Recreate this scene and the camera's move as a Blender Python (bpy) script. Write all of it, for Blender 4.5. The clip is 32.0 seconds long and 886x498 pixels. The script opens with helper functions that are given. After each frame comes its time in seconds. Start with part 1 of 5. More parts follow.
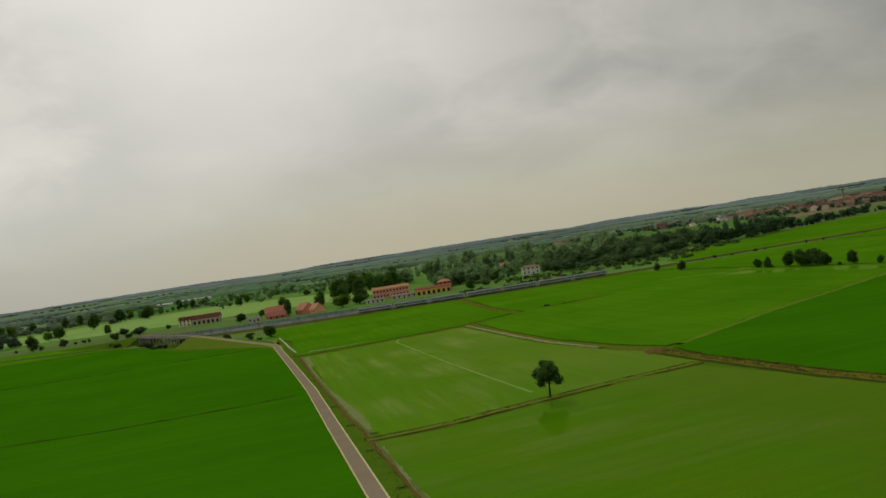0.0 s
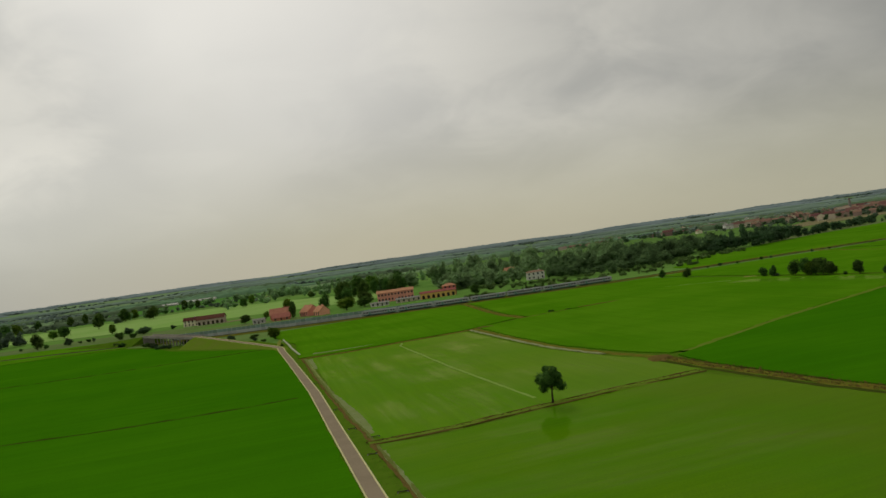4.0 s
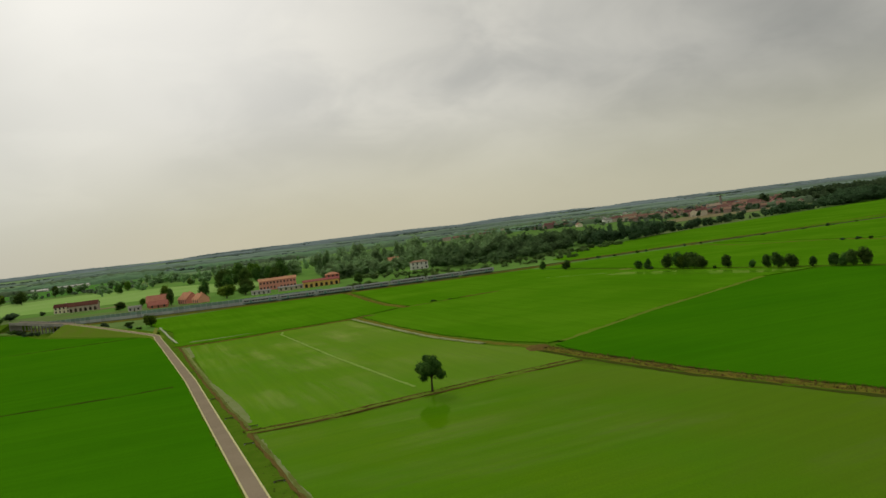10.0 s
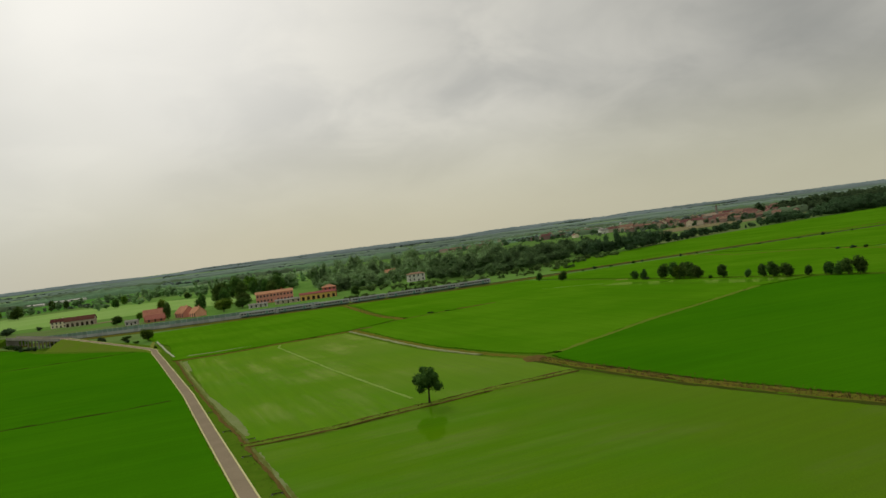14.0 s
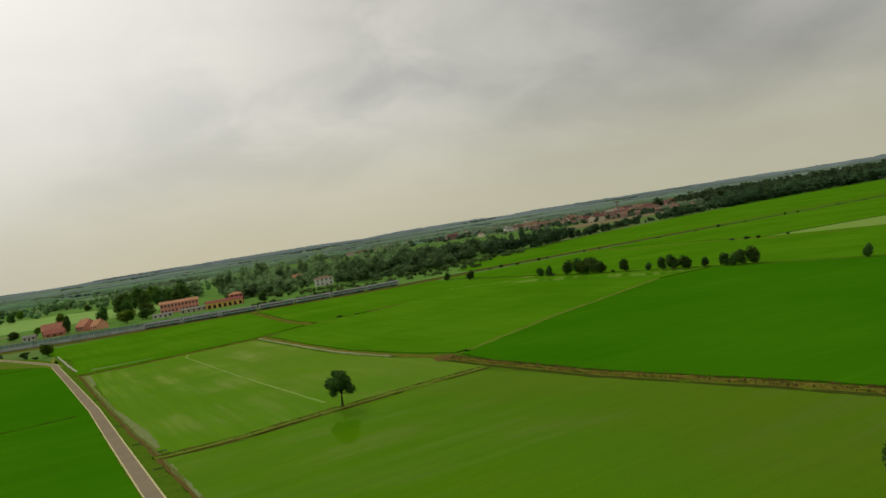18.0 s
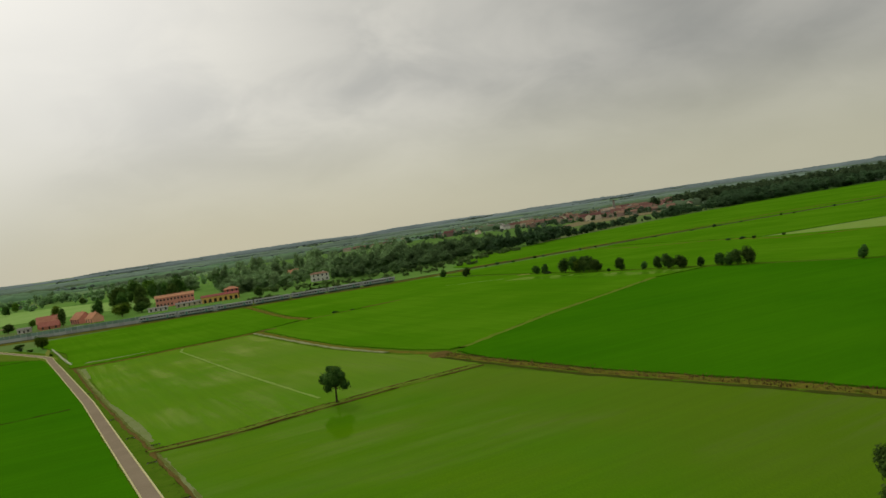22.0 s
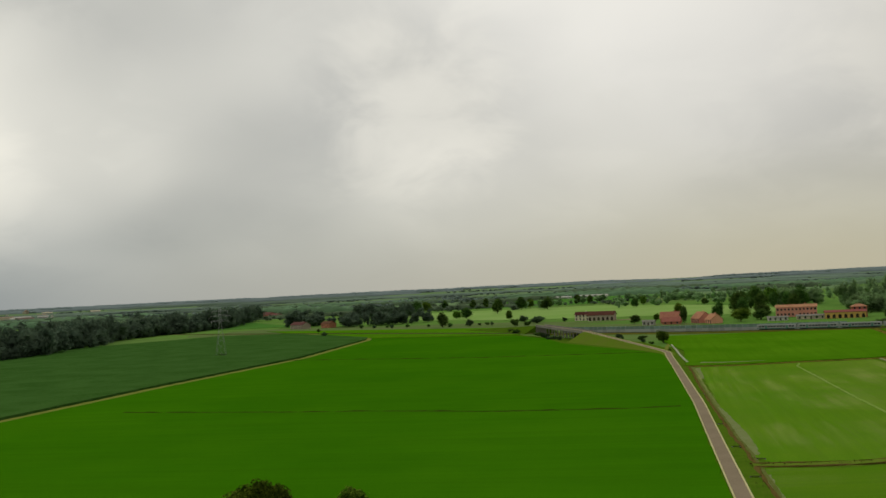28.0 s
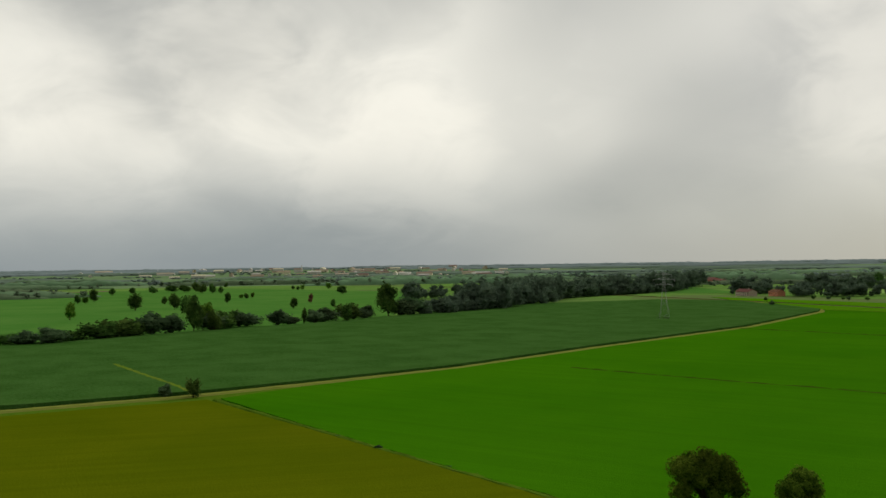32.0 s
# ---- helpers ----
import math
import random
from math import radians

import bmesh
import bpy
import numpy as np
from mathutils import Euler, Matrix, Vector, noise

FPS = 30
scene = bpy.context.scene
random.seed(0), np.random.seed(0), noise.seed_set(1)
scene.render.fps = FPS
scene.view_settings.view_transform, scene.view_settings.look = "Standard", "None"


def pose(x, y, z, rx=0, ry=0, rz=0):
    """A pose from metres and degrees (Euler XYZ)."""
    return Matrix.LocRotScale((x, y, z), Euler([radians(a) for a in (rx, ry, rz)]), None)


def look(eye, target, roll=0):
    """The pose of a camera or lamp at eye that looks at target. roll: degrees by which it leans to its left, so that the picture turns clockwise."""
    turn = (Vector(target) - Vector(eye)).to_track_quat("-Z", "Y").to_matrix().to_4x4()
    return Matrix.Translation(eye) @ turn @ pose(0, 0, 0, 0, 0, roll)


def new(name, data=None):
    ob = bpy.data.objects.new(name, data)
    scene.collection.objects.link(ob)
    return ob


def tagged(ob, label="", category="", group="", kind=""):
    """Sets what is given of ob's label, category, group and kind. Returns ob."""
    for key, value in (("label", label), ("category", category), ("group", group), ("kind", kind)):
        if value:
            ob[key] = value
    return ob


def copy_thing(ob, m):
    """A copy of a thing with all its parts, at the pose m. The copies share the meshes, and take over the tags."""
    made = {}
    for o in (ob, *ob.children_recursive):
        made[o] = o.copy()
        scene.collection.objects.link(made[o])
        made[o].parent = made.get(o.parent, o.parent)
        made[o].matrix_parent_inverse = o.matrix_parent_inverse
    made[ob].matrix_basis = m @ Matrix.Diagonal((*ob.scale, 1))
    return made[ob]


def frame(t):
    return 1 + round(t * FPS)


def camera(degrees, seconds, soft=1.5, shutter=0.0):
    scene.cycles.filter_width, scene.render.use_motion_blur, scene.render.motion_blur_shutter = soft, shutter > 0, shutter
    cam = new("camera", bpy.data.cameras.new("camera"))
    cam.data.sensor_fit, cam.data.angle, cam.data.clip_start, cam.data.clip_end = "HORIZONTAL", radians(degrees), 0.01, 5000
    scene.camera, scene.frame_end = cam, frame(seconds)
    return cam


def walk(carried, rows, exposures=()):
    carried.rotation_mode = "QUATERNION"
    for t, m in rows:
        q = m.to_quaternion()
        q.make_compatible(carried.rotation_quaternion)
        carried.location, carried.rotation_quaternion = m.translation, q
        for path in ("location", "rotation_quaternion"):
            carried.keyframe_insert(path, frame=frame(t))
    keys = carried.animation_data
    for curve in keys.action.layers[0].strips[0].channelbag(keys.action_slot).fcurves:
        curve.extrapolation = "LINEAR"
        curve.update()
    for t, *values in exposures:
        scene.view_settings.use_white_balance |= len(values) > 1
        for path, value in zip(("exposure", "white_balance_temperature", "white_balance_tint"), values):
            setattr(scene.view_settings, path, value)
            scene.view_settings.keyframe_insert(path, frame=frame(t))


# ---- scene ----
# ---- camera: a small drone that hovers and turns ----
cam = camera(49.516, 32.0, soft=1.5)
# seconds, eye x, y, z, heading to the right of north, tilt up, bank
PATH = [
    (0, -0.54, 1.22, 39.83, -6.428, -0.167, -8.791),
    (0.5, -0.43, 1.25, 39.97, -6.451, -0.056, -8.809),
    (1, -0.34, 1.25, 40.03, -6.484, 0.002, -8.895),
    (1.5, -0.35, 1.23, 39.98, -6.472, 0.18, -8.624),
    (2, -0.32, 1.2, 39.94, -6.309, 0.282, -8.294),
    (2.5, -0.28, 1.2, 39.91, -6.309, 0.434, -7.987),
    (3, -0.3, 1.21, 39.84, -6.464, 0.448, -7.984),
    (3.5, -0.31, 1.23, 39.85, -6.668, 0.098, -8.074),
    (5.5, -0.14, 1.28, 39.75, -6.882, 0.214, -7.846),
    (6, -0.17, 1.28, 39.75, -7.073, 0.144, -7.942),
    (6.5, -0.08, 1.33, 39.8, -6.975, 0.291, -8.074),
    (7, -0.04, 1.34, 39.83, -5.138, -0.074, -7.348),
    (7.5, -0.17, 1.33, 39.6, -0.144, -0.402, -7.371),
    (8, 0.06, 1.42, 39.61, 1.062, -1.138, -8.022),
    (8.5, 0.15, 1.5, 39.61, 0.092, -1.882, -8.002),
    (9, 0.13, 1.46, 39.54, -0.126, -1.778, -7.548),
    (9.5, 0.23, 1.39, 39.63, -0.02, -1.506, -7.154),
    (10, 0.27, 1.27, 39.63, 0.001, -1.393, -6.979),
    (10.5, 0.42, 1.24, 39.68, -0.03, -1.353, -7.08),
    (11, 0.48, 1.2, 39.56, -0.14, -1.368, -7.33),
    (11.5, 0.51, 1.17, 39.47, -0.138, -1.114, -6.943),
    (12, 0.43, 1.1, 39.54, -0.099, -0.846, -7.056),
    (12.5, 0.46, 0.95, 39.52, -0.062, -0.984, -7.87),
    (13, 0.57, 0.81, 39.55, 0.001, -0.797, -7.89),
    (13.5, 0.55, 0.66, 39.57, 0.111, -0.642, -7.542),
    (15.5, 0.16, -1.3, 40.14, 2.077, -1.211, -7.937),
    (16, 0.18, -1.52, 40.25, 6.66, -0.52, -9.3),
    (16.5, 0.18, -1.72, 40.16, 6.947, -1.536, -9.629),
    (17, 0.18, -1.85, 40.06, 5.975, -2.011, -9.85),
    (17.5, 0.17, -1.95, 39.94, 5.805, -1.605, -9.214),
    (18, 0.13, -2.03, 39.85, 5.77, -1.418, -9.067),
    (18.5, 0.09, -2.07, 39.82, 5.929, -1.353, -9.037),
    (19, 0.14, -2.12, 39.7, 5.929, -1.464, -9.105),
    (19.5, 0.2, -2.15, 39.82, 5.925, -1.352, -8.713),
    (20, 0.25, -2.19, 39.9, 6.04, -1.377, -8.536),
    (20.5, 0.19, -2.22, 39.91, 6.189, -1.555, -8.541),
    (21, 0.14, -2.21, 39.82, 6.137, -1.79, -8.73),
    (21.5, 0.23, -2.22, 39.84, 6.132, -1.824, -8.435),
    (22, 0.28, -2.21, 39.86, 5.948, -1.639, -8.439),
    (22.5, 0.3, -2.18, 39.99, 5.88, -1.494, -8.116),
    # eye shifted forward up to 26.5 s to fit a tighter lens
    (23, 0.2, 5.5, 39.9, 6.35, -1.62, -8.2),
    (23.5, -0.25, 13.4, 39.5, 6.86, -1.73, -8.2),
    (24, -0.29, 14.12, 39.47, 6.983, -1.701, -8.458),
    (24.5, -0.25, 14.36, 39.33, 6.331, -1.483, -8.587),
    (25, -0.11, 14.9, 39.36, 3.838, -1.209, -8.187),
    (25.5, -0.37, 15.04, 39.6, -1.83, -0.624, -7.53),
    (26, -1.18, 14.68, 39.73, -8.828, 0.399, -6.616),
    (26.5, -0.72, 13.34, 39.68, -15.692, 1.41, -5.304),
    (28.5, -0.19, -0.13, 40.29, -32.782, 2.132, -2.437),
    (29, -0.21, -0.36, 40.27, -35.031, 1.777, -2.101),
    (29.5, -0.26, -0.5, 40.25, -37.009, 1.474, -1.941),
    (30, -0.38, -0.55, 40.32, -39.49, 1.248, -1.73),
    (30.5, -0.44, -0.29, 40.39, -42.683, 0.963, -1.404),
    (31, -0.48, -0.05, 40.41, -45.881, 0.788, -1.154),
    (31.5, -0.45, 0.29, 40.6, -49.312, 0.784, -1.132),
    (32, -0.36, 0.55, 40.74, -55.941, 0.971, -0.804),
]
walk(cam, [(t, pose(x, y, z, 90 + tilt, 0, -head) @ pose(0, 0, 0, 0, 0, bank)) for t, x, y, z, head, tilt, bank in PATH],
     exposures=[(0.0, -0.22), (3.5, -0.2), (6.5, -0.2), (7.2, -0.14), (8.0, 0.0), (13.5, 0.05), (22.5, 0.03), (25.0, 0.15), (26.5, 0.07), (28.5, -0.13), (30.5, -0.13), (32.0, -0.03)])

# ---- sky and sun: overcast, the sun behind thin cloud ahead ----
SUN_AZ, SUN_EL = radians(-14), radians(27)
SUN_WAY = Vector((math.sin(SUN_AZ) * math.cos(SUN_EL), math.cos(SUN_AZ) * math.cos(SUN_EL), math.sin(SUN_EL)))


class Nodes:
    """Short hand for a node tree."""

    def __init__(self, tree):
        self.tree = tree

    def add(self, kind, sockets=None):
        n = self.tree.nodes.new(kind)
        for k, v in (sockets or {}).items():
            self.put(n.inputs[k], v)
        return n

    def put(self, socket, v):
        if isinstance(v, bpy.types.NodeSocket):
            self.tree.links.new(v, socket)
        else:
            socket.default_value = v

    def math(self, op, a, b=0.0, c=0.0, clamp=False):
        n = self.add("ShaderNodeMath")
        n.operation, n.use_clamp = op, clamp
        for i, v in enumerate((a, b, c)):
            self.put(n.inputs[i], v)
        return n.outputs[0]

    def mix(self, f, a, b, how="MIX"):
        n = self.add("ShaderNodeMix")
        n.data_type, n.blend_type = "RGBA", how
        self.put(n.inputs[0], f), self.put(n.inputs[6], a), self.put(n.inputs[7], b)
        return n.outputs[2]

    def span(self, v, lo, hi, to0=0.0, to1=1.0):
        n = self.add("ShaderNodeMapRange")
        n.interpolation_type = "SMOOTHSTEP"
        for i, x in enumerate((v, lo, hi, to0, to1)):
            self.put(n.inputs[i], x)
        return n.outputs[0]

    def noise(self, vec, scale, detail=3.0, rough=0.55, distort=0.0):
        return self.add("ShaderNodeTexNoise", {"Vector": vec, "Scale": scale, "Detail": detail, "Roughness": rough, "Distortion": distort}).outputs[0]


def col(r, g, b):
    return (r, g, b, 1.0)


def make_world():
    w = bpy.data.worlds.new("overcast_sky")
    scene.world = w
    w.use_nodes = True
    w.node_tree.nodes.clear()
    n = Nodes(w.node_tree)
    way = n.add("ShaderNodeTexCoord").outputs["Generated"]
    sep = n.add("ShaderNodeSeparateXYZ", {0: way})
    z = n.math("MAXIMUM", sep.outputs[2], 0.0)
    # the cloud sheet as seen from below
    k = n.math("DIVIDE", 1.0, n.math("ADD", z, 0.42))
    px, py = n.math("MULTIPLY", sep.outputs[0], k), n.math("MULTIPLY", sep.outputs[1], k)
    flat = n.add("ShaderNodeCombineXYZ", {0: px, 1: py, 2: 2.6}).outputs[0]
    big = n.noise(flat, 1.5, 2, 0.45, 0.2)
    small = n.noise(flat, 5.0, 4, 0.55, 0.4)
    cloud = n.math("ADD", n.math("MULTIPLY", n.span(big, 0.33, 0.66), 0.72), n.math("MULTIPLY", n.span(small, 0.28, 0.72), 0.28))
    body = n.mix(cloud, col(0.46, 0.465, 0.435), col(0.96, 0.935, 0.835))
    near = n.add("ShaderNodeVectorMath", {0: way, 1: SUN_WAY})
    near.operation = "DOT_PRODUCT"
    glow = n.span(near.outputs["Value"], 0.925, 0.995)
    body = n.mix(n.math("MULTIPLY", glow, 0.85), body, col(1.05, 1.03, 0.97))
    thin = n.span(near.outputs["Value"], 0.78, 0.97)
    body = n.mix(n.math("MULTIPLY", thin, 0.4), body, col(0.82, 0.805, 0.75))
    # thinner and thicker places in the cloud: azimuth, elevation, reach in degrees, share, tone
    bright, dull = col(1.05, 1.01, 0.89), col(0.47, 0.475, 0.44)
    for az, el, reach, how, tone in ((-46.5, 9.5, 9.0, 0.36, dull), (-40.0, 4.5, 8.0, 0.35, dull), (-22.0, 5.0, 8.0, 0.25, dull), (-58.4, 6.2, 6.5, 0.6, bright), (-30.5, 10.9, 7.0, 0.36, bright),
                                     (-68.5, 11.5, 5.5, 0.35, bright), (-76.5, 6.5, 5.5, 0.32, bright), (-63.5, 9.0, 5.0, 0.25, bright), (-1.0, 14.5, 10.0, 0.27, bright), (10.0, 12.5, 8.0, 0.2, bright)):
        az, el = radians(az), radians(el)
        lobe = n.add("ShaderNodeVectorMath", {0: way, 1: (math.sin(az) * math.cos(el), math.cos(az) * math.cos(el), math.sin(el))})
        lobe.operation = "DOT_PRODUCT"
        ragged = n.math("ADD", lobe.outputs["Value"], n.math("MULTIPLY", n.math("SUBTRACT", small, 0.5), (1 - math.cos(radians(reach))) * 2.2))
        body = n.mix(n.math("MULTIPLY", n.span(ragged, math.cos(radians(reach)), 0.9998), how), body, tone)
    # thicker cloud towards the east
    thick = n.span(sep.outputs[0], -0.40, 0.46, 1.0, 0.50)
    body = n.mix(1.0, body, n.add("ShaderNodeCombineXYZ", {0: thick, 1: thick, 2: thick}).outputs[0], "MULTIPLY")
    # haze over the horizon: warm ahead, blue-grey towards the west
    west = n.math("SUBTRACT", n.math("MULTIPLY", sep.outputs[1], 0.30), n.math("MULTIPLY", sep.outputs[0], 0.95))
    side = n.span(west, 0.38, 0.95)
    haze = n.mix(side, col(0.472, 0.463, 0.345), col(0.40, 0.42, 0.395))
    haze = n.mix(n.span(west, 0.86, 1.0), haze, col(0.26, 0.305, 0.325))
    body = n.mix(n.math("MULTIPLY", n.span(z, 0.0, 0.15, 1.0, 0.0), 0.9), body, haze)
    clear = n.add("ShaderNodeTexSky")
    clear.sky_type, clear.sun_disc, clear.sun_elevation, clear.sun_rotation = "NISHITA", False, SUN_EL, SUN_AZ
    sky = n.add("ShaderNodeBackground", {"Color": clear.outputs[0], "Strength": 0.05}).outputs[0]
    veil = n.add("ShaderNodeBackground", {"Color": body, "Strength": 1.0}).outputs[0]
    both = n.add("ShaderNodeMixShader", {0: 0.93, 1: sky, 2: veil}).outputs[0]
    n.add("ShaderNodeOutputWorld", {0: both})


make_world()
sun = new("sun", bpy.data.lights.new("sun", "SUN"))
sun.data.energy, sun.data.angle, sun.data.color = 1.3, radians(14), (1.0, 0.95, 0.86)
sun.matrix_world = look(SUN_WAY * 100, (0, 0, 0))


# ---- materials ----
def surface(name, tones, scale=1.0, rough=0.8, bump=0.3, fine=8.0, per="", metal=0.0, streak=None, spec=None, spread=0.12, wet=0.0, coarse=0.12, thin=None):
    """A material of two or three tones, mottled at two scales in metres; streak: (angle, metres) of drilled rows; thin: (from x, y, to x, y, tone), where a crop is sown thinner."""
    m = bpy.data.materials.new(name)
    spec = (0.4 if rough < 0.6 else 0.0) if spec is None else spec
    m.use_nodes = True
    m.node_tree.nodes.clear()
    n = Nodes(m.node_tree)
    geo = n.add("ShaderNodeNewGeometry")
    at = geo.outputs["Position"] if per != "object" else n.add("ShaderNodeTexCoord").outputs["Object"]
    patch = n.span(n.noise(at, coarse / scale, 4, 0.6), 0.32, 0.68)
    grain = n.span(n.noise(at, fine / scale, 3, 0.65), 0.25, 0.75)
    c = n.mix(patch, col(*tones[0]), col(*tones[1]))
    c = n.mix(n.math("MULTIPLY", grain, 0.55), c, col(*tones[-1]))
    height = grain
    if streak:
        spun = n.add("ShaderNodeVectorRotate", {"Vector": at, "Angle": radians(streak[0])}).outputs[0]
        turned = n.add("ShaderNodeMapping", {"Vector": spun, "Scale": (1 / streak[1], 0.012, 1)}).outputs[0]
        rows = n.span(n.noise(turned, 1.0, 3, 0.7), 0.3, 0.7)
        c = n.mix(n.math("MULTIPLY", rows, 0.3), c, col(*[v * 0.65 for v in tones[0]]))
    sparse = 0.0
    if thin:
        x0, y0, x1, y1, tone = thin
        k = (x1 - x0) ** 2 + (y1 - y0) ** 2
        place_on = n.add("ShaderNodeVectorMath", {0: at, 1: ((x1 - x0) / k, (y1 - y0) / k, 0)})
        place_on.operation = "DOT_PRODUCT"
        ragged = n.math("ADD", place_on.outputs["Value"], n.math("MULTIPLY", n.math("SUBTRACT", n.noise(at, 0.025, 4, 0.6), 0.5), 1.6))
        sparse = n.span(n.math("SUBTRACT", ragged, (x0 * (x1 - x0) + y0 * (y1 - y0)) / k), 0.0, 1.0)
        c = n.mix(n.math("MULTIPLY", sparse, 0.5), c, col(*tone))
    if per:
        which = geo.outputs["Random Per Island"] if per == "island" else n.add("ShaderNodeObjectInfo").outputs["Random"]
        hsv = n.add("ShaderNodeHueSaturation", {"Hue": n.span(which, 0, 1, 0.5 - spread * 0.2, 0.5 + spread * 0.2), "Value": n.span(which, 0, 1, 1 - spread * 2.5, 1 + spread * 2.5), "Color": c})
        c = hsv.outputs[0]
    b = n.add("ShaderNodeBump", {"Height": height, "Strength": bump, "Distance": 0.25 * scale}).outputs[0]
    p = n.add("ShaderNodeBsdfPrincipled", {"Base Color": c, "Roughness": rough, "Metallic": metal, "Normal": b, "Specular IOR Level": spec})
    out = p.outputs[0]
    if wet:
        # water standing between the young plants
        long_way = n.add("ShaderNodeMapping", {"Vector": spun, "Scale": (0.11, 0.008, 0.1)}).outputs[0]
        rows = n.span(n.noise(n.add("ShaderNodeMapping", {"Vector": spun, "Scale": (0.9, 0.02, 0.1)}).outputs[0], 1.0, 3, 0.7), 0.42, 0.7)
        open_water = n.span(n.noise(at, 0.016, 4, 0.6, 0.4), 0.42, 0.66)
        pool = n.math("ADD", n.math("MULTIPLY", n.span(n.noise(long_way, 1.0, 4, 0.65, 0.3), 0.42, 0.68), open_water), n.math("MULTIPLY", rows, n.math("ADD", 0.12, n.math("MULTIPLY", open_water, 0.35))))
        ripple = n.add("ShaderNodeBump", {"Height": n.noise(at, 0.8, 2), "Strength": 0.02, "Distance": 0.1}).outputs[0]
        bed = n.add("ShaderNodeBsdfDiffuse", {"Color": col(0.055, 0.065, 0.025)}).outputs[0]
        gloss = n.add("ShaderNodeBsdfGlossy", {"Color": col(0.86, 0.93, 0.30), "Roughness": 0.05, "Normal": ripple}).outputs[0]
        mud = n.add("ShaderNodeMixShader", {0: n.add("ShaderNodeFresnel", {"IOR": 1.33}).outputs[0], 1: bed, 2: gloss}).outputs[0]
        share = n.math("MINIMUM", n.math("ADD", wet * 0.7, n.math("ADD", n.math("MULTIPLY", pool, wet * 3.2), n.math("MULTIPLY", sparse, wet * 0.5))), 0.8)
        out = n.add("ShaderNodeMixShader", {0: share, 1: out, 2: mud}).outputs[0]
    n.add("ShaderNodeOutputMaterial", {0: out})
    return m


def leaves(name, dark, light, spread=0.16):
    m = bpy.data.materials.new(name)
    m.use_nodes = True
    m.node_tree.nodes.clear()
    n = Nodes(m.node_tree)
    geo = n.add("ShaderNodeNewGeometry")
    info = n.add("ShaderNodeObjectInfo")
    lump = n.noise(geo.outputs["Position"], 0.35, 2)
    c = n.mix(geo.outputs["Random Per Island"], col(*dark), col(*light))
    c = n.mix(n.math("MULTIPLY", n.span(lump, 0.35, 0.65), 0.5), c, col(*dark))
    kind = n.span(n.noise(geo.outputs["Position"], 0.075, 1), 0.3, 0.7, 0.66, 1.34)
    c = n.add("ShaderNodeHueSaturation", {"Value": kind, "Color": c}).outputs[0]
    c = n.add("ShaderNodeHueSaturation", {"Hue": n.span(info.outputs["Random"], 0, 1, 0.485, 0.515), "Value": n.span(info.outputs["Random"], 0, 1, 1 - spread, 1 + spread), "Color": c}).outputs[0]
    d = n.add("ShaderNodeBsdfPrincipled", {"Base Color": c, "Roughness": 0.8, "Specular IOR Level": 0.0}).outputs[0]
    tr = n.add("ShaderNodeBsdfTranslucent", {"Color": c}).outputs[0]
    n.add("ShaderNodeOutputMaterial", {0: n.add("ShaderNodeMixShader", {0: 0.45, 1: d, 2: tr}).outputs[0]})
    return m


RICE = surface("rice_green", [(0.074, 0.222, 0.004), (0.112, 0.275, 0.009), (0.06, 0.185, 0.003)], rough=0.75, fine=2.5, streak=(-18, 3.0), bump=0.4, coarse=0.016)
RICE_DARK = surface("rice_deep_green", [(0.044, 0.180, 0.002), (0.062, 0.216, 0.003), (0.032, 0.142, 0.002)], rough=0.75, fine=2.5, streak=(70, 4.0), bump=0.4, coarse=0.015)
PADDY = surface("flooded_rice", [(0.088, 0.24, 0.002), (0.124, 0.26, 0.006), (0.070, 0.205, 0.002)], rough=0.7, fine=2.0, streak=(-18, 2.4), bump=0.3, wet=0.085, coarse=0.022, thin=(-62, 320, 5, 345, (0.118, 0.215, 0.014)))
RICE_WET = surface("rice_in_standing_water", [(0.08, 0.23, 0.004), (0.11, 0.27, 0.01), (0.065, 0.20, 0.004)], rough=0.7, fine=2.0, streak=(-18, 2.4), bump=0.3, wet=0.14, coarse=0.03)
# matt muddy water, its colour lightened for the sky it would mirror
OPEN_WATER = surface("muddy_water_with_sky_tone", [(0.195, 0.235, 0.085), (0.235, 0.26, 0.125), (0.15, 0.22, 0.045)], rough=0.8, spec=0.0, fine=1.0, bump=0.05, coarse=0.22)
SHORE = surface("shallow_water_edge", [(0.13, 0.18, 0.04), (0.17, 0.205, 0.07), (0.10, 0.17, 0.02)], rough=0.7, fine=2.0, streak=(20, 2.4), bump=0.2, wet=0.16, coarse=0.2)
PADDY_NEAR = surface("flooded_rice_sparse", [(0.076, 0.22, 0.001), (0.104, 0.228, 0.002), (0.060, 0.18, 0.001)], rough=0.7, fine=2.0, streak=(62, 2.4), bump=0.3, wet=0.085, coarse=0.02, thin=(-5, 190, 58, 205, (0.088, 0.16, 0.003)))
YELLOW = surface("ripening_crop", [(0.096, 0.132, 0.002), (0.124, 0.152, 0.003), (0.078, 0.112, 0.002)], fine=2.0, streak=(20, 2.5), coarse=0.02)
MAIZE = surface("maize_leaves", [(0.026, 0.088, 0.010), (0.048, 0.128, 0.022), (0.078, 0.162, 0.042)], fine=0.7, bump=1.0, rough=0.75, coarse=0.045)
MEADOW = surface("meadow_grass", [(0.075, 0.215, 0.034), (0.105, 0.245, 0.045), (0.062, 0.18, 0.03)], fine=1.0, coarse=0.012)
PASTURE = surface("pale_meadow", [(0.235, 0.40, 0.095), (0.285, 0.43, 0.13), (0.20, 0.35, 0.08)], fine=0.8, coarse=0.01)

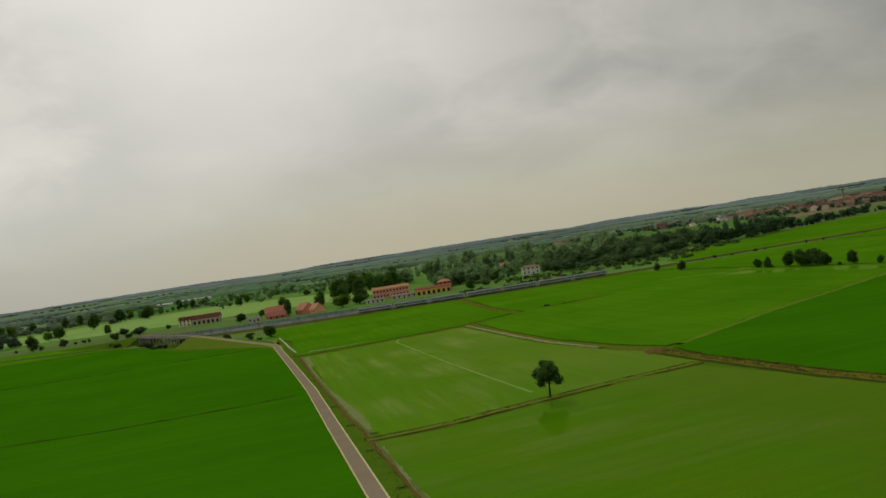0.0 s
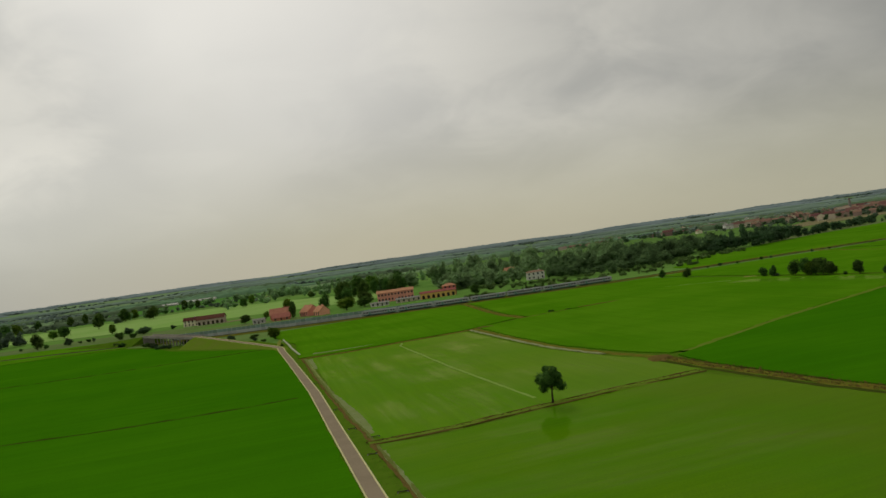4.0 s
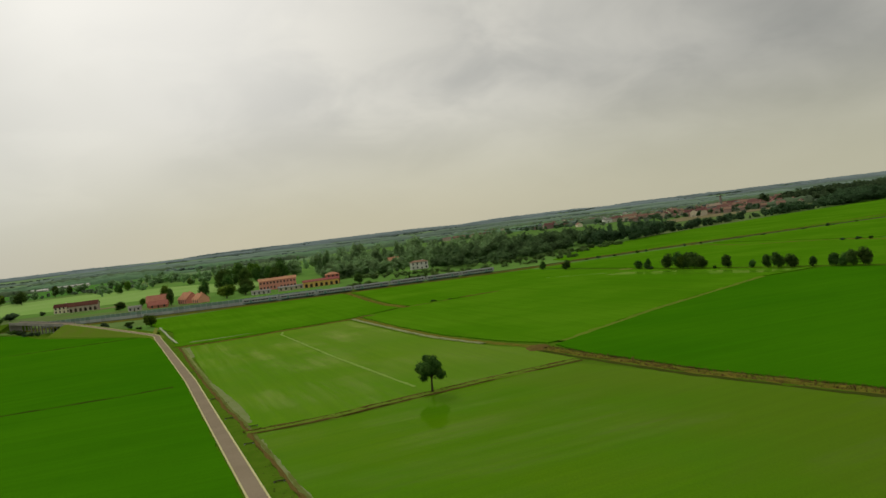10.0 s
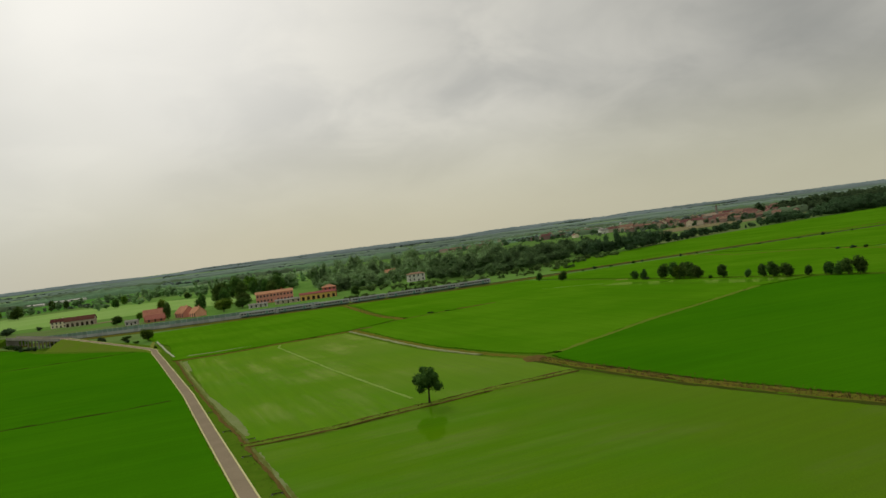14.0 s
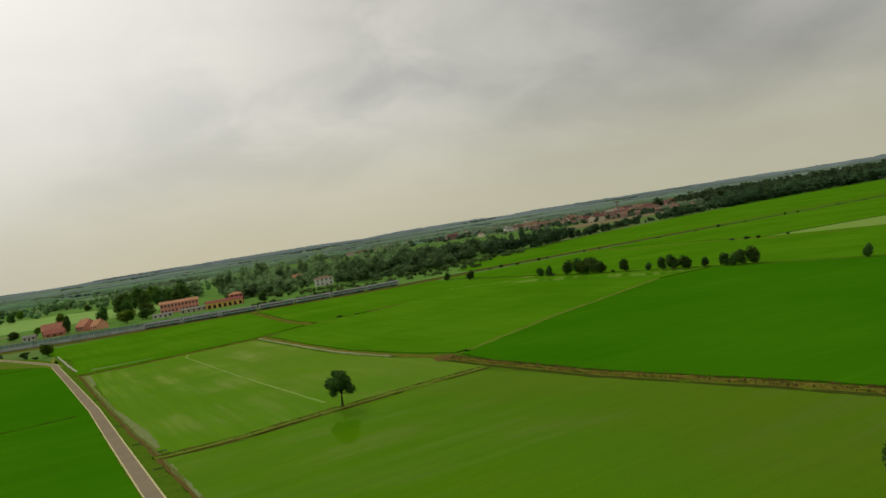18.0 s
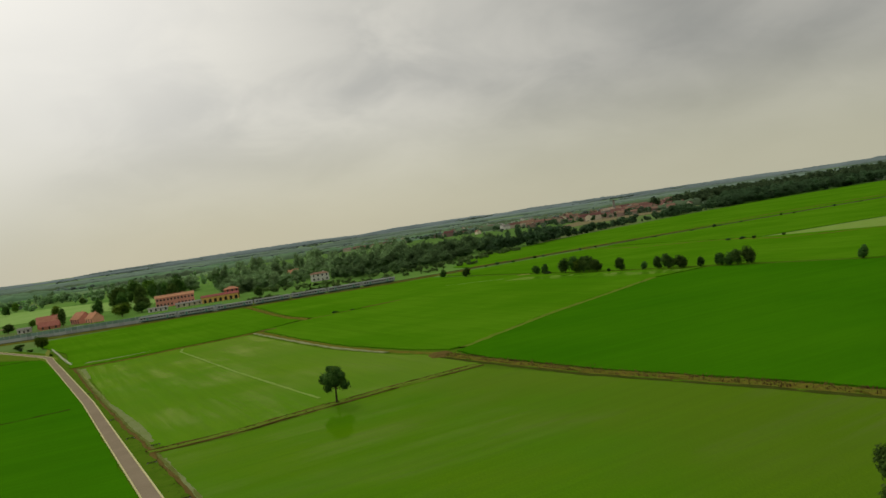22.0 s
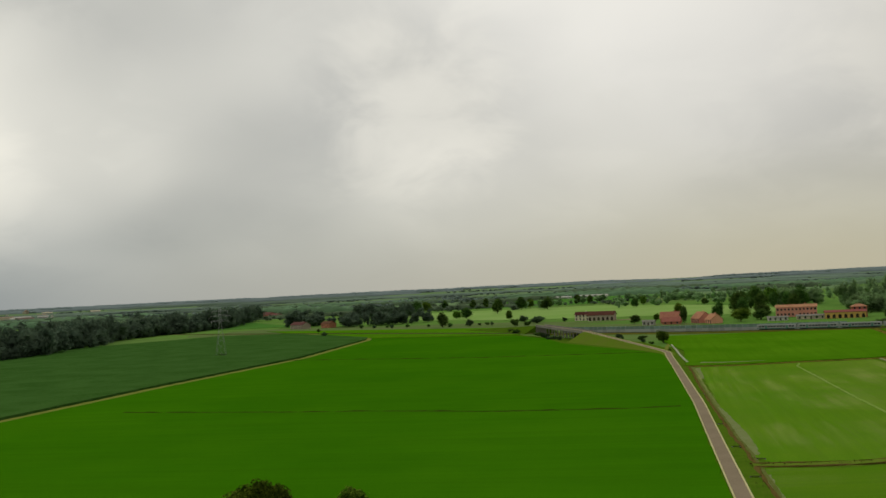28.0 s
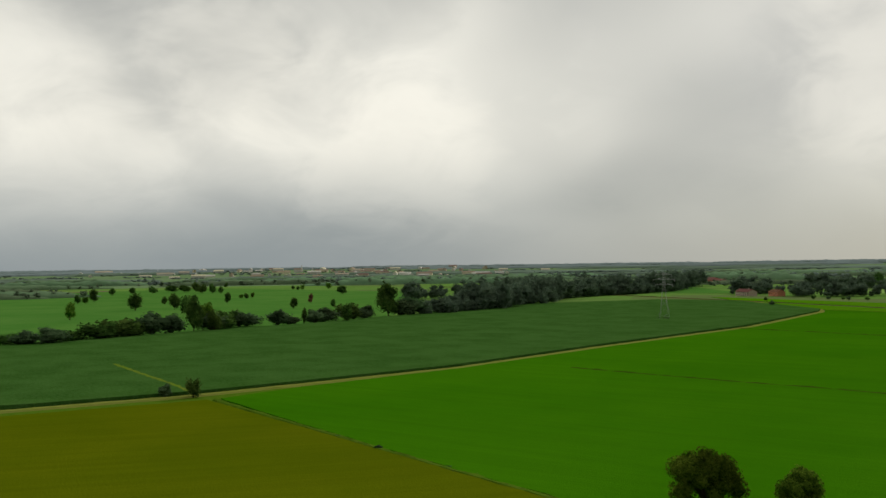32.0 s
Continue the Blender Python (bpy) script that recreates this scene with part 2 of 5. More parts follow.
def farmland():
    """A patchwork of small fields."""
    m = bpy.data.materials.new("farmland")
    m.use_nodes = True
    m.node_tree.nodes.clear()
    n = Nodes(m.node_tree)
    at = n.add("ShaderNodeNewGeometry").outputs["Position"]
    turned = n.add("ShaderNodeMapping", {"Vector": at, "Rotation": (0, 0, 0.3), "Scale": (0.0032, 0.0055, 0.0)}).outputs[0]
    cell = n.add("ShaderNodeTexVoronoi", {"Vector": turned, "Scale": 1.0})
    cell.distance = "CHEBYCHEV"
    pick = n.add("ShaderNodeSeparateXYZ", {0: cell.outputs["Color"]})
    # some haze of the distant plain is mixed into these greens
    c = n.mix(pick.outputs[0], col(0.125, 0.26, 0.05), col(0.185, 0.345, 0.07))
    c = n.mix(n.span(pick.outputs[1], 0.72, 0.9), c, col(0.155, 0.21, 0.075))
    c = n.mix(n.span(pick.outputs[2], 0.86, 0.95), c, col(0.19, 0.165, 0.10))
    c = n.mix(n.math("MULTIPLY", n.span(n.noise(at, 0.02, 4, 0.6), 0.35, 0.65), 0.35), c, col(0.08, 0.165, 0.03))
    c = n.mix(n.math("MULTIPLY", n.noise(at, 0.6, 3), 0.3), c, col(0.07, 0.135, 0.03))
    p = n.add("ShaderNodeBsdfPrincipled", {"Base Color": c, "Roughness": 0.9, "Specular IOR Level": 0.0})
    n.add("ShaderNodeOutputMaterial", {0: p.outputs[0]})
    return m


LAND = farmland()
# greyer green of the far plain, haze mixed into the ground colour
FAR_LAND = surface("hazy_far_farmland", [(0.15, 0.25, 0.11), (0.19, 0.285, 0.135), (0.135, 0.21, 0.11)], fine=0.05, coarse=0.004)
BUND = surface("bund_grass_and_mud", [(0.17, 0.165, 0.02), (0.112, 0.165, 0.014), (0.185, 0.12, 0.03)], fine=1.6, bump=0.6, coarse=0.25)
VERGE = surface("verge_grass", [(0.058, 0.15, 0.006), (0.086, 0.18, 0.010), (0.115, 0.15, 0.018)], fine=1.6, bump=0.4, coarse=0.3)
EARTH = surface("bare_earth", [(0.145, 0.10, 0.028), (0.11, 0.085, 0.02), (0.165, 0.13, 0.04)], fine=2.0, coarse=0.3)
BUND_PALE = surface("pale_bund_grass", [(0.14, 0.22, 0.02), (0.155, 0.20, 0.03), (0.105, 0.20, 0.012)], fine=1.2, bump=0.4, coarse=0.12)
STUBBLE = surface("tan_stubble", [(0.22, 0.19, 0.10), (0.19, 0.175, 0.085), (0.25, 0.215, 0.12)], fine=0.5, coarse=0.01)
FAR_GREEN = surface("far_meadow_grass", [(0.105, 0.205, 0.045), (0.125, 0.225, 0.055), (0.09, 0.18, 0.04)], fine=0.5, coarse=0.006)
# dark line tone, with the shading of thin bunds put into it
DARK_LINE = surface("dark_green_brown", [(0.052, 0.068, 0.010), (0.07, 0.078, 0.014), (0.042, 0.066, 0.008)], rough=0.75, fine=1.5, coarse=0.25)
TRACK = surface("pale_dry_grass_track", [(0.23, 0.245, 0.055), (0.19, 0.225, 0.04), (0.16, 0.20, 0.03)], fine=1.5, coarse=0.15)
ROAD = surface("worn_asphalt", [(0.275, 0.222, 0.15), (0.235, 0.188, 0.125), (0.315, 0.26, 0.18)], fine=3.0, bump=0.1, rough=0.85, coarse=0.1)
ROAD_EDGE = surface("pale_road_edge", [(0.66, 0.60, 0.34), (0.58, 0.55, 0.28), (0.50, 0.48, 0.2)], fine=2.0, coarse=0.3)
WATER = surface("ditch_mud_and_water", [(0.13, 0.155, 0.035), (0.17, 0.195, 0.06), (0.10, 0.135, 0.02)], rough=0.7, bump=0.05, coarse=0.4)
PALE_RICE = surface("thin_pale_rice", [(0.21, 0.33, 0.06), (0.24, 0.35, 0.09), (0.17, 0.29, 0.035)], fine=1.0)
BALLAST = surface("weedy_track_ballast", [(0.11, 0.19, 0.03), (0.14, 0.17, 0.045), (0.17, 0.15, 0.08)], fine=4.0)
RAIL = surface("rusty_rail_steel", [(0.13, 0.125, 0.055), (0.11, 0.115, 0.045), (0.15, 0.13, 0.07)], rough=0.75)
CONCRETE = surface("weathered_concrete", [(0.27, 0.255, 0.225), (0.21, 0.2, 0.175), (0.33, 0.31, 0.275)], fine=1.5, bump=0.2)
PALE_CONCRETE = surface("pale_dry_concrete", [(0.40, 0.42, 0.28), (0.33, 0.36, 0.22), (0.46, 0.47, 0.34)], fine=1.5, bump=0.2)
CHANNEL = surface("pale_channel_concrete", [(0.27, 0.29, 0.14), (0.22, 0.25, 0.10), (0.33, 0.335, 0.19)], fine=1.5, bump=0.2)
PANEL = surface("barrier_panel", [(0.32, 0.355, 0.33), (0.27, 0.305, 0.285), (0.37, 0.40, 0.375)], fine=1.0, rough=0.45, per="object", spread=0.06)
PANEL_GREEN = surface("tinted_upper_panel", [(0.16, 0.265, 0.215), (0.13, 0.225, 0.185), (0.19, 0.295, 0.24)], fine=1.0, rough=0.35, per="object", spread=0.06)
STEEL = surface("galvanised_steel", [(0.42, 0.43, 0.42), (0.35, 0.36, 0.35), (0.48, 0.49, 0.48)], rough=0.65)
BARK = surface("bark", [(0.07, 0.05, 0.035), (0.045, 0.033, 0.025), (0.10, 0.08, 0.055)], fine=6.0, bump=0.8, coarse=0.6)
TILE_RED = surface("clay_roof_tiles", [(0.46, 0.18, 0.13), (0.37, 0.14, 0.10), (0.53, 0.24, 0.175)], fine=1.8, per="object", coarse=0.3, bump=0.4)
TILE_BROWN = surface("old_brown_roof_tiles", [(0.17, 0.075, 0.05), (0.12, 0.055, 0.04), (0.23, 0.12, 0.08)], fine=1.8, per="object", coarse=0.3, bump=0.6)
# muted red and pink for the distant roofs and walls
TILE_FAR = surface("muted_clay_tiles", [(0.25, 0.135, 0.105), (0.20, 0.11, 0.085), (0.30, 0.17, 0.135)], fine=1.8, per="object", coarse=0.3, bump=0.4)
FAR_WALL = surface("muted_pink_render", [(0.33, 0.24, 0.195), (0.28, 0.205, 0.165), (0.38, 0.285, 0.23)], fine=1.2, per="object", spread=0.12, coarse=0.2, bump=0.15)
SALMON = surface("salmon_render", [(0.80, 0.36, 0.255), (0.73, 0.31, 0.215), (0.82, 0.43, 0.32)], fine=1.2, per="object", spread=0.05, coarse=0.2, bump=0.15)
OCHRE = surface("ochre_render", [(0.74, 0.50, 0.13), (0.66, 0.43, 0.10), (0.78, 0.55, 0.2)], fine=1.2, per="object", spread=0.05, coarse=0.2, bump=0.15)
BRICK = surface("red_brick", [(0.47, 0.17, 0.11), (0.39, 0.135, 0.09), (0.52, 0.23, 0.16)], fine=1.5, per="object", spread=0.06, coarse=0.2, bump=0.2)
CREAM = surface("cream_render", [(0.62, 0.54, 0.40), (0.52, 0.45, 0.33), (0.68, 0.61, 0.48)], fine=1.2, per="object", spread=0.10, coarse=0.2, bump=0.15)
WHITE = surface("white_render", [(0.66, 0.64, 0.58), (0.55, 0.53, 0.48), (0.74, 0.72, 0.67)], fine=1.2, per="object", spread=0.06, coarse=0.2, bump=0.15)
DARKWOOD = surface("dark_shutter_wood", [(0.05, 0.04, 0.03), (0.035, 0.03, 0.025), (0.07, 0.055, 0.04)], per="object")
GLASS = surface("window_glass", [(0.03, 0.035, 0.04), (0.02, 0.025, 0.03), (0.05, 0.055, 0.06)], rough=0.1, spec=0.6, bump=0.0, per="object")
TRAIN_GREY = surface("train_pale_grey_paint", [(0.34, 0.35, 0.345), (0.27, 0.28, 0.28), (0.40, 0.41, 0.40)], rough=0.5, fine=1.0, bump=0.05, spec=0.2)
TRAIN_GREEN = surface("train_green_stripe", [(0.06, 0.20, 0.14), (0.05, 0.16, 0.12), (0.08, 0.23, 0.17)], rough=0.35, bump=0.05)
TRAIN_DARK = surface("train_underframe", [(0.05, 0.05, 0.055), (0.035, 0.035, 0.04), (0.07, 0.065, 0.06)], rough=0.7)
LEAF_DARK = leaves("dark_leaves", (0.04, 0.09, 0.018), (0.12, 0.205, 0.045))
LEAF_MID = leaves("green_leaves", (0.045, 0.11, 0.008), (0.195, 0.30, 0.045))
LEAF_OLIVE = leaves("olive_green_leaves", (0.034, 0.078, 0.006), (0.165, 0.25, 0.03))
LEAF_PALE = leaves("pale_leaves", (0.09, 0.155, 0.04), (0.19, 0.28, 0.095))
LEAF_RED = leaves("copper_leaves", (0.13, 0.065, 0.04), (0.25, 0.12, 0.075))
# lighter and bluer than the foliage itself, to carry haze
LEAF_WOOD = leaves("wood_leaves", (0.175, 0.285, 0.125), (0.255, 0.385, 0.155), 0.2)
LEAF_EAST = leaves("dark_wood_leaves", (0.062, 0.11, 0.05), (0.098, 0.15, 0.068), 0.16)
LEAF_DEEP = leaves("deep_green_wood_leaves", (0.085, 0.15, 0.06), (0.14, 0.22, 0.085), 0.18)
# leaves of far trees, paled and blued for aerial haze
LEAF_HAZE = leaves("hazy_distant_leaves", (0.205, 0.275, 0.245), (0.25, 0.32, 0.275), 0.08)
LEAF_FAR = leaves("hazy_far_leaves", (0.155, 0.235, 0.15), (0.225, 0.31, 0.19))
# grey-blue cast of haze put into the western wood's green
LEAF_WEST = leaves("haze_grey_wood_leaves", (0.095, 0.145, 0.10), (0.135, 0.19, 0.12), 0.12)
# far canopies: haze painted into the greens, strongest at the horizon
CANOPY_MID = surface("hazy_hedge_canopy", [(0.135, 0.215, 0.115), (0.105, 0.175, 0.095), (0.165, 0.245, 0.135)], fine=0.25, per="island", spread=0.12, coarse=0.03, bump=0.4)
CANOPY_FAR = surface("hazy_far_canopy", [(0.165, 0.23, 0.175), (0.14, 0.20, 0.15), (0.185, 0.255, 0.195)], fine=0.12, per="island", spread=0.08, coarse=0.012, bump=0.2)
CANOPY_RIM = surface("hazy_rim_canopy", [(0.195, 0.25, 0.25), (0.172, 0.222, 0.222), (0.215, 0.27, 0.268)], fine=0.12, per="island", spread=0.04, coarse=0.012, bump=0.1)
GRASS = leaves("tall_grass_blades", (0.05, 0.07, 0.012), (0.14, 0.13, 0.04))
REED = leaves("reddish_reed_blades", (0.08, 0.055, 0.018), (0.17, 0.11, 0.04))


# ---- shapes ----
def mesh_ob(name, bm, material, parent=None, smooth=False):
    me = bpy.data.meshes.new(name)
    bm.to_mesh(me)
    bm.free()
    for f in me.polygons if smooth else ():
        f.use_smooth = True
    me.materials.append(material)
    ob = new(name, me)
    ob.parent = parent
    return ob


def part(name, bm, material, parent, label=""):
    return tagged(mesh_ob(name, bm, material, parent), label)


def again(name, ob, parent, m, label=""):
    """Another piece on the same mesh."""
    o = new(name, ob.data)
    o.parent, o.matrix_basis = parent, m
    return tagged(o, label)


def raw(name, verts, faces, material, parent=None):
    me = bpy.data.meshes.new(name)
    me.from_pydata(verts, [], faces)
    me.materials.append(material)
    me.update()
    ob = new(name, me)
    ob.parent = parent
    return ob


def box(x0, x1, y0, y1, z0, z1, bevel=0.0, bm=None):
    bm = bm or bmesh.new()
    v = [bm.verts.new((x, y, z)) for z in (z0, z1) for y in (y0, y1) for x in (x0, x1)]
    faces = [bm.faces.new([v[i] for i in q]) for q in ((0, 2, 3, 1), (4, 5, 7, 6), (0, 1, 5, 4), (2, 6, 7, 3), (0, 4, 6, 2), (1, 3, 7, 5))]
    if bevel:
        bmesh.ops.bevel(bm, geom=list({e for f in faces for e in f.edges}), offset=bevel, segments=1, affect="EDGES")
    return bm


def empty(name, m, label, category, group="", kind=""):
    ob = new(name)
    ob.matrix_basis = m
    return tagged(ob, label, category, group, kind)


def lerp_line(pts, step):
    """The points of a polyline at about even steps, heights too."""
    out = []
    for a, b in zip(pts, pts[1:]):
        a, b = Vector((*a, 0.0)[:3]), Vector((*b, 0.0)[:3])
        n = max(1, round((b - a).length / step))
        out += [a.lerp(b, i / n) for i in range(n)]
    return out + [Vector((*pts[-1], 0.0)[:3])]


def rounded(pts, times=2):
    """Corner cutting, for bends."""
    for _ in range(times):
        out = [pts[0]]
        for a, b in zip(pts, pts[1:]):
            a, b = Vector((*a, 0.0)[:3]), Vector((*b, 0.0)[:3])
            out += [a.lerp(b, 0.25), a.lerp(b, 0.75)]
        pts = out + [pts[-1]]
    return [tuple(Vector((*p, 0.0)[:3])) for p in pts]


def ribbon(name, pts, profile, material, step=6.0, wobble=0.0, parent=None, seed=0):
    """A profile of (across, up) points swept along a line on the ground; wobble: uneven width and crest in parts of its size."""
    line = lerp_line(pts, step)
    verts, faces, k = [], [], len(profile)
    for i, p in enumerate(line):
        t = (line[min(i + 1, len(line) - 1)] - line[max(i - 1, 0)])
        side = Vector((t.y, -t.x, 0)).normalized()
        for j, (a, u) in enumerate(profile):
            f = 1 + wobble * noise.noise((p.x * 0.21 + seed, p.y * 0.21, j * 3.1)) * 1.6
            verts.append(tuple(p + side * a * f + Vector((0, 0, u * (f if u > 0.05 else 1)))))
    for i in range(len(line) - 1):
        for j in range(k - 1):
            a = i * k + j
            faces.append((a, a + 1, a + k + 1, a + k))
    return raw(name, verts, faces, material, parent)


def bund(name, pts, width, height, material, label, category="bund", step=3.0, wobble=0.35, seed=0):
    w = width / 2
    prof = [(-w * 1.25, 0.0), (-w * 0.7, height * 0.75), (0, height), (w * 0.7, height * 0.8), (w * 1.25, 0.0)]
    return tagged(ribbon(name, pts, prof, material, step, wobble, seed=seed), label, category, kind="structure")


def field(name, outline, top, material, label, category, kind="stuff"):
    """A standing crop: its top and the low, uneven edge all round."""
    bm = bmesh.new()
    if abs(outline[0][0]) < 700:
        loop = lerp_line([*outline, outline[0]], 5.0)[:-1]
        outline = [(p.x + 0.7 * noise.noise((p.x * 0.15, p.y * 0.15, 1.0)), p.y + 0.7 * noise.noise((p.x * 0.15, p.y * 0.15, 7.0))) for p in loop]
    up = [bm.verts.new((x, y, top)) for x, y in outline]
    low = [bm.verts.new((x, y, -0.05)) for x, y in outline]
    bm.faces.new(up)
    for i in range(len(up)):
        j = (i + 1) % len(up)
        bm.faces.new((low[i], low[j], up[j], up[i]))
    bmesh.ops.recalc_face_normals(bm, faces=bm.faces)
    bmesh.ops.triangulate(bm, faces=[f for f in bm.faces if len(f.verts) > 4])
    return tagged(mesh_ob(name, bm, material), label, category, kind=kind)


def blades(name, spots, height, width, material, label, category, seed=1):
    """Tufts of grass or reed, four bent blades each."""
    rng = np.random.default_rng(seed)
    verts, faces = [], []
    for x, y, z, s in spots:
        for _ in range(4):
            a, h, w = rng.uniform(0, 6.28), height * s * rng.uniform(0.6, 1.3), width * s * rng.uniform(0.6, 1.2)
            ox, oy, lean = rng.normal(0, 0.25 * s), rng.normal(0, 0.25 * s), rng.uniform(0.1, 0.5) * h
            c, d = math.cos(a) * w, math.sin(a) * w
            b = len(verts)
            verts += [(x + ox - c, y + oy - d, z), (x + ox + c, y + oy + d, z), (x + ox - d / w * lean * 0.6 + c * 0.6, y + oy + c / w * lean * 0.6 + d * 0.6, z + h * 0.7),
                      (x + ox - d / w * lean, y + oy + c / w * lean, z + h)]
            faces += [(b, b + 1, b + 2, b + 3)]
    return tagged(raw(name, verts, faces, material), label, category, kind="stuff")


def along(pts, gap, spread, seed, size=(0.6, 1.3), z=0.15):
    rng = np.random.default_rng(seed)
    return [(p.x + rng.normal(0, spread), p.y + rng.normal(0, spread), z, rng.uniform(*size)) for p in lerp_line(pts, gap)]


# ---- trees ----
def crown_data(seed, height, width, n, leaf, low=0.22, lumps=14, tall=1.0, core=True, full=False, dome=False, clump=1.0):
    """Leaf sprays round uneven lumps, with gaps: vertices and faces."""
    rng = np.random.default_rng(seed)
    mid, rz, rx = height * (low + 1) / 2, height * (1 - low) / 2, width / 2
    cs, rs = [], []
    for i in range(lumps):
        v = rng.normal(0, 1, 3)
        v /= np.linalg.norm(v)
        if dome:
            v[2] = abs(v[2]) * 1.3 - 0.6
        k = rng.uniform(0.3, 0.82) if dome else rng.uniform(0.28, 0.66) if full else rng.uniform(0.3, 0.8)
        cs.append((v[0] * rx * k, v[1] * rx * k, mid + v[2] * rz * k * tall))
        rs.append(clump * 1.4 * min(rx, rz) * rng.uniform(0.27, 0.42) if full else clump * rng.uniform(0.2, 0.42) * min(rx, rz) * (1.1 if v[2] < 0.4 else 0.85))
    cs, rs = np.array(cs), np.array(rs)
    which = rng.choice(lumps, n, p=rs ** 2 / (rs ** 2).sum())
    d = rng.normal(0, 1, (n, 3))
    d /= np.linalg.norm(d, axis=1, keepdims=True)
    at = cs[which] + d * (rs[which] * np.where(rng.random(n) < (0.02 if dome else 0.12), rng.uniform(1.1, 1.5, n), rng.uniform(0.8, 1.04, n) if dome else rng.uniform(0.72, 1.15, n)))[:, None]
    nor = d + rng.normal(0, 0.35, (n, 3))
    nor /= np.linalg.norm(nor, axis=1, keepdims=True)
    a = np.cross(nor, rng.normal(0, 1, (n, 3)))
    a /= np.linalg.norm(a, axis=1, keepdims=True)
    b = np.cross(nor, a)
    s = (leaf * rng.uniform(0.6, 1.4, n))[:, None]
    v = np.stack([at - a * s, at - b * s * 0.6 + nor * s * 0.15, at + a * s, at + b * s * 0.6 + nor * s * 0.15], 1).reshape(-1, 3)
    f = np.arange(n * 4).reshape(n, 4)
    if core:
        oct_v = np.array([(1, 0, 0), (-1, 0, 0), (0, 1, 0), (0, -1, 0), (0, 0, 1), (0, 0, -1)], float)
        oct_f = [(4, 0, 2), (4, 2, 1), (4, 1, 3), (4, 3, 0), (5, 2, 0), (5, 1, 2), (5, 3, 1), (5, 0, 3)]
        cv = (cs[:, None] + oct_v[None] * (rs * 0.85)[:, None, None]).reshape(-1, 3)
        base = len(v)
        v = np.concatenate([v, cv])
        tri = [(base + i * 6 + q[0], base + i * 6 + q[1], base + i * 6 + q[2]) for i in range(lumps) for q in oct_f]
        return v, f.tolist() + tri, cs
    return v, f.tolist(), cs


def tube(bm, p0, p1, r0, r1, sides=7):
    p0, p1 = Vector(p0), Vector(p1)
    q = (p1 - p0).to_track_quat("Z", "Y")
    rings = []
    for p, r in ((p0, r0), (p0.lerp(p1, 0.5), (r0 + r1) / 2), (p1, r1)):
        rings.append([bm.verts.new(p + q @ Vector((r * math.cos(k * 6.2832 / sides), r * math.sin(k * 6.2832 / sides), 0))) for k in range(sides)])
    for a, b in zip(rings, rings[1:]):
        for k in range(sides):
            bm.faces.new((a[k], a[(k + 1) % sides], b[(k + 1) % sides], b[k]))
    bm.faces.new(rings[-1])


def tree(name, label, category, seed, height, width, n, leaf, material, low=0.22, lumps=14, group="", tall=1.0, full=False, dome=False, clump=1.0):
    root = empty(name, pose(0, 0, 0), label, category, group)
    v, f, cs = crown_data(seed, height, width, n, leaf, low, lumps, tall, True, full, dome, clump)
    raw("crown", v.tolist(), f, material, root)
    bm = bmesh.new()
    fork = height * (low + 0.12)
    r = max(0.06, height * 0.022)
    tube(bm, (0, 0, -0.15), (0.02 * height, 0, fork), r * 1.4, r * 0.9)
    for c in cs[::2]:
        tube(bm, (0.02 * height, 0, fork * 0.92), c, r * 0.6, r * 0.15, 5)
    part("trunk", bm, BARK, root)
    return root


def place(ob, x, y, turn=0.0, s=(1, 1, 1), label="", z=0.0):
    m = Matrix.LocRotScale((x, y, z), Euler((0, 0, turn)), s)
    t = copy_thing(ob, m)
    return tagged(t, label)


PROTO_SIZE = 8.0
FAR_AWAY = []


def proto(kind, seed, n, leaf, material, low, lumps, tall=1.0, width=6.5):
    t = tree(kind[0], kind[1], kind[2], seed, PROTO_SIZE, width, n, leaf, material, low, lumps, kind[3], tall, True)
    FAR_AWAY.append(t)
    return t


def stand(protos, rows, seed, labels):
    """Trees at (x, y, height, width), each a copy of one of the kinds."""
    rng = random.Random(seed)
    spread = []
    for x, y, h, w in rows:
        k = max(1, round(w / (1.5 * h)))
        for j in range(k):
            t = (j - (k - 1) / 2) / k
            spread.append((x + t * w * 0.9 * y / math.hypot(x, y), y - t * w * 0.9 * x / math.hypot(x, y) + (rng.uniform(-1, 1) if k > 1 else 0), h * (rng.uniform(0.75, 1.05) if k > 1 else 1), w / k * (1.35 if k > 1 else 1)))
    for x, y, h, w in spread:
        p = rng.choice(protos)
        i = protos.index(p)
        sz, sx = h / PROTO_SIZE, max(w, h * 0.4) / 6.5
        size = "tall" if h > 13 else "young" if h < 4.5 else "medium-sized"
        place(p, x, y, rng.uniform(0, 6.28), (sx, sx * rng.uniform(0.9, 1.1), sz), f"{size} {labels}")


def woods(name, spots, seed, material, label, category="woodland", n=70, leaf=0.9):
    """Many far trees as one stretch of wood; spots: x, y, z, height, width."""
    rng = np.random.default_rng(seed)
    kinds = [crown_data(seed * 7 + k, 10.0, 8.0, n, leaf, -0.05, 9, full=True) for k in range(8)]
    vs, fs, base = [], [], 0
    for x, y, z, h, w in spots:
        v, f, _ = kinds[rng.integers(8)]
        a = rng.uniform(0, 6.28)
        c, s = math.cos(a), math.sin(a)
        p = np.stack([(v[:, 0] * c - v[:, 1] * s) * w / 8, (v[:, 0] * s + v[:, 1] * c) * w / 8, v[:, 2] * h / 10], 1) + (x, y, z)
        vs.append(p)
        fs += [tuple(i + base for i in q) for q in f]
        base += len(v)
    return tagged(raw(name, np.concatenate(vs).tolist(), fs, material), label, category, kind="stuff")


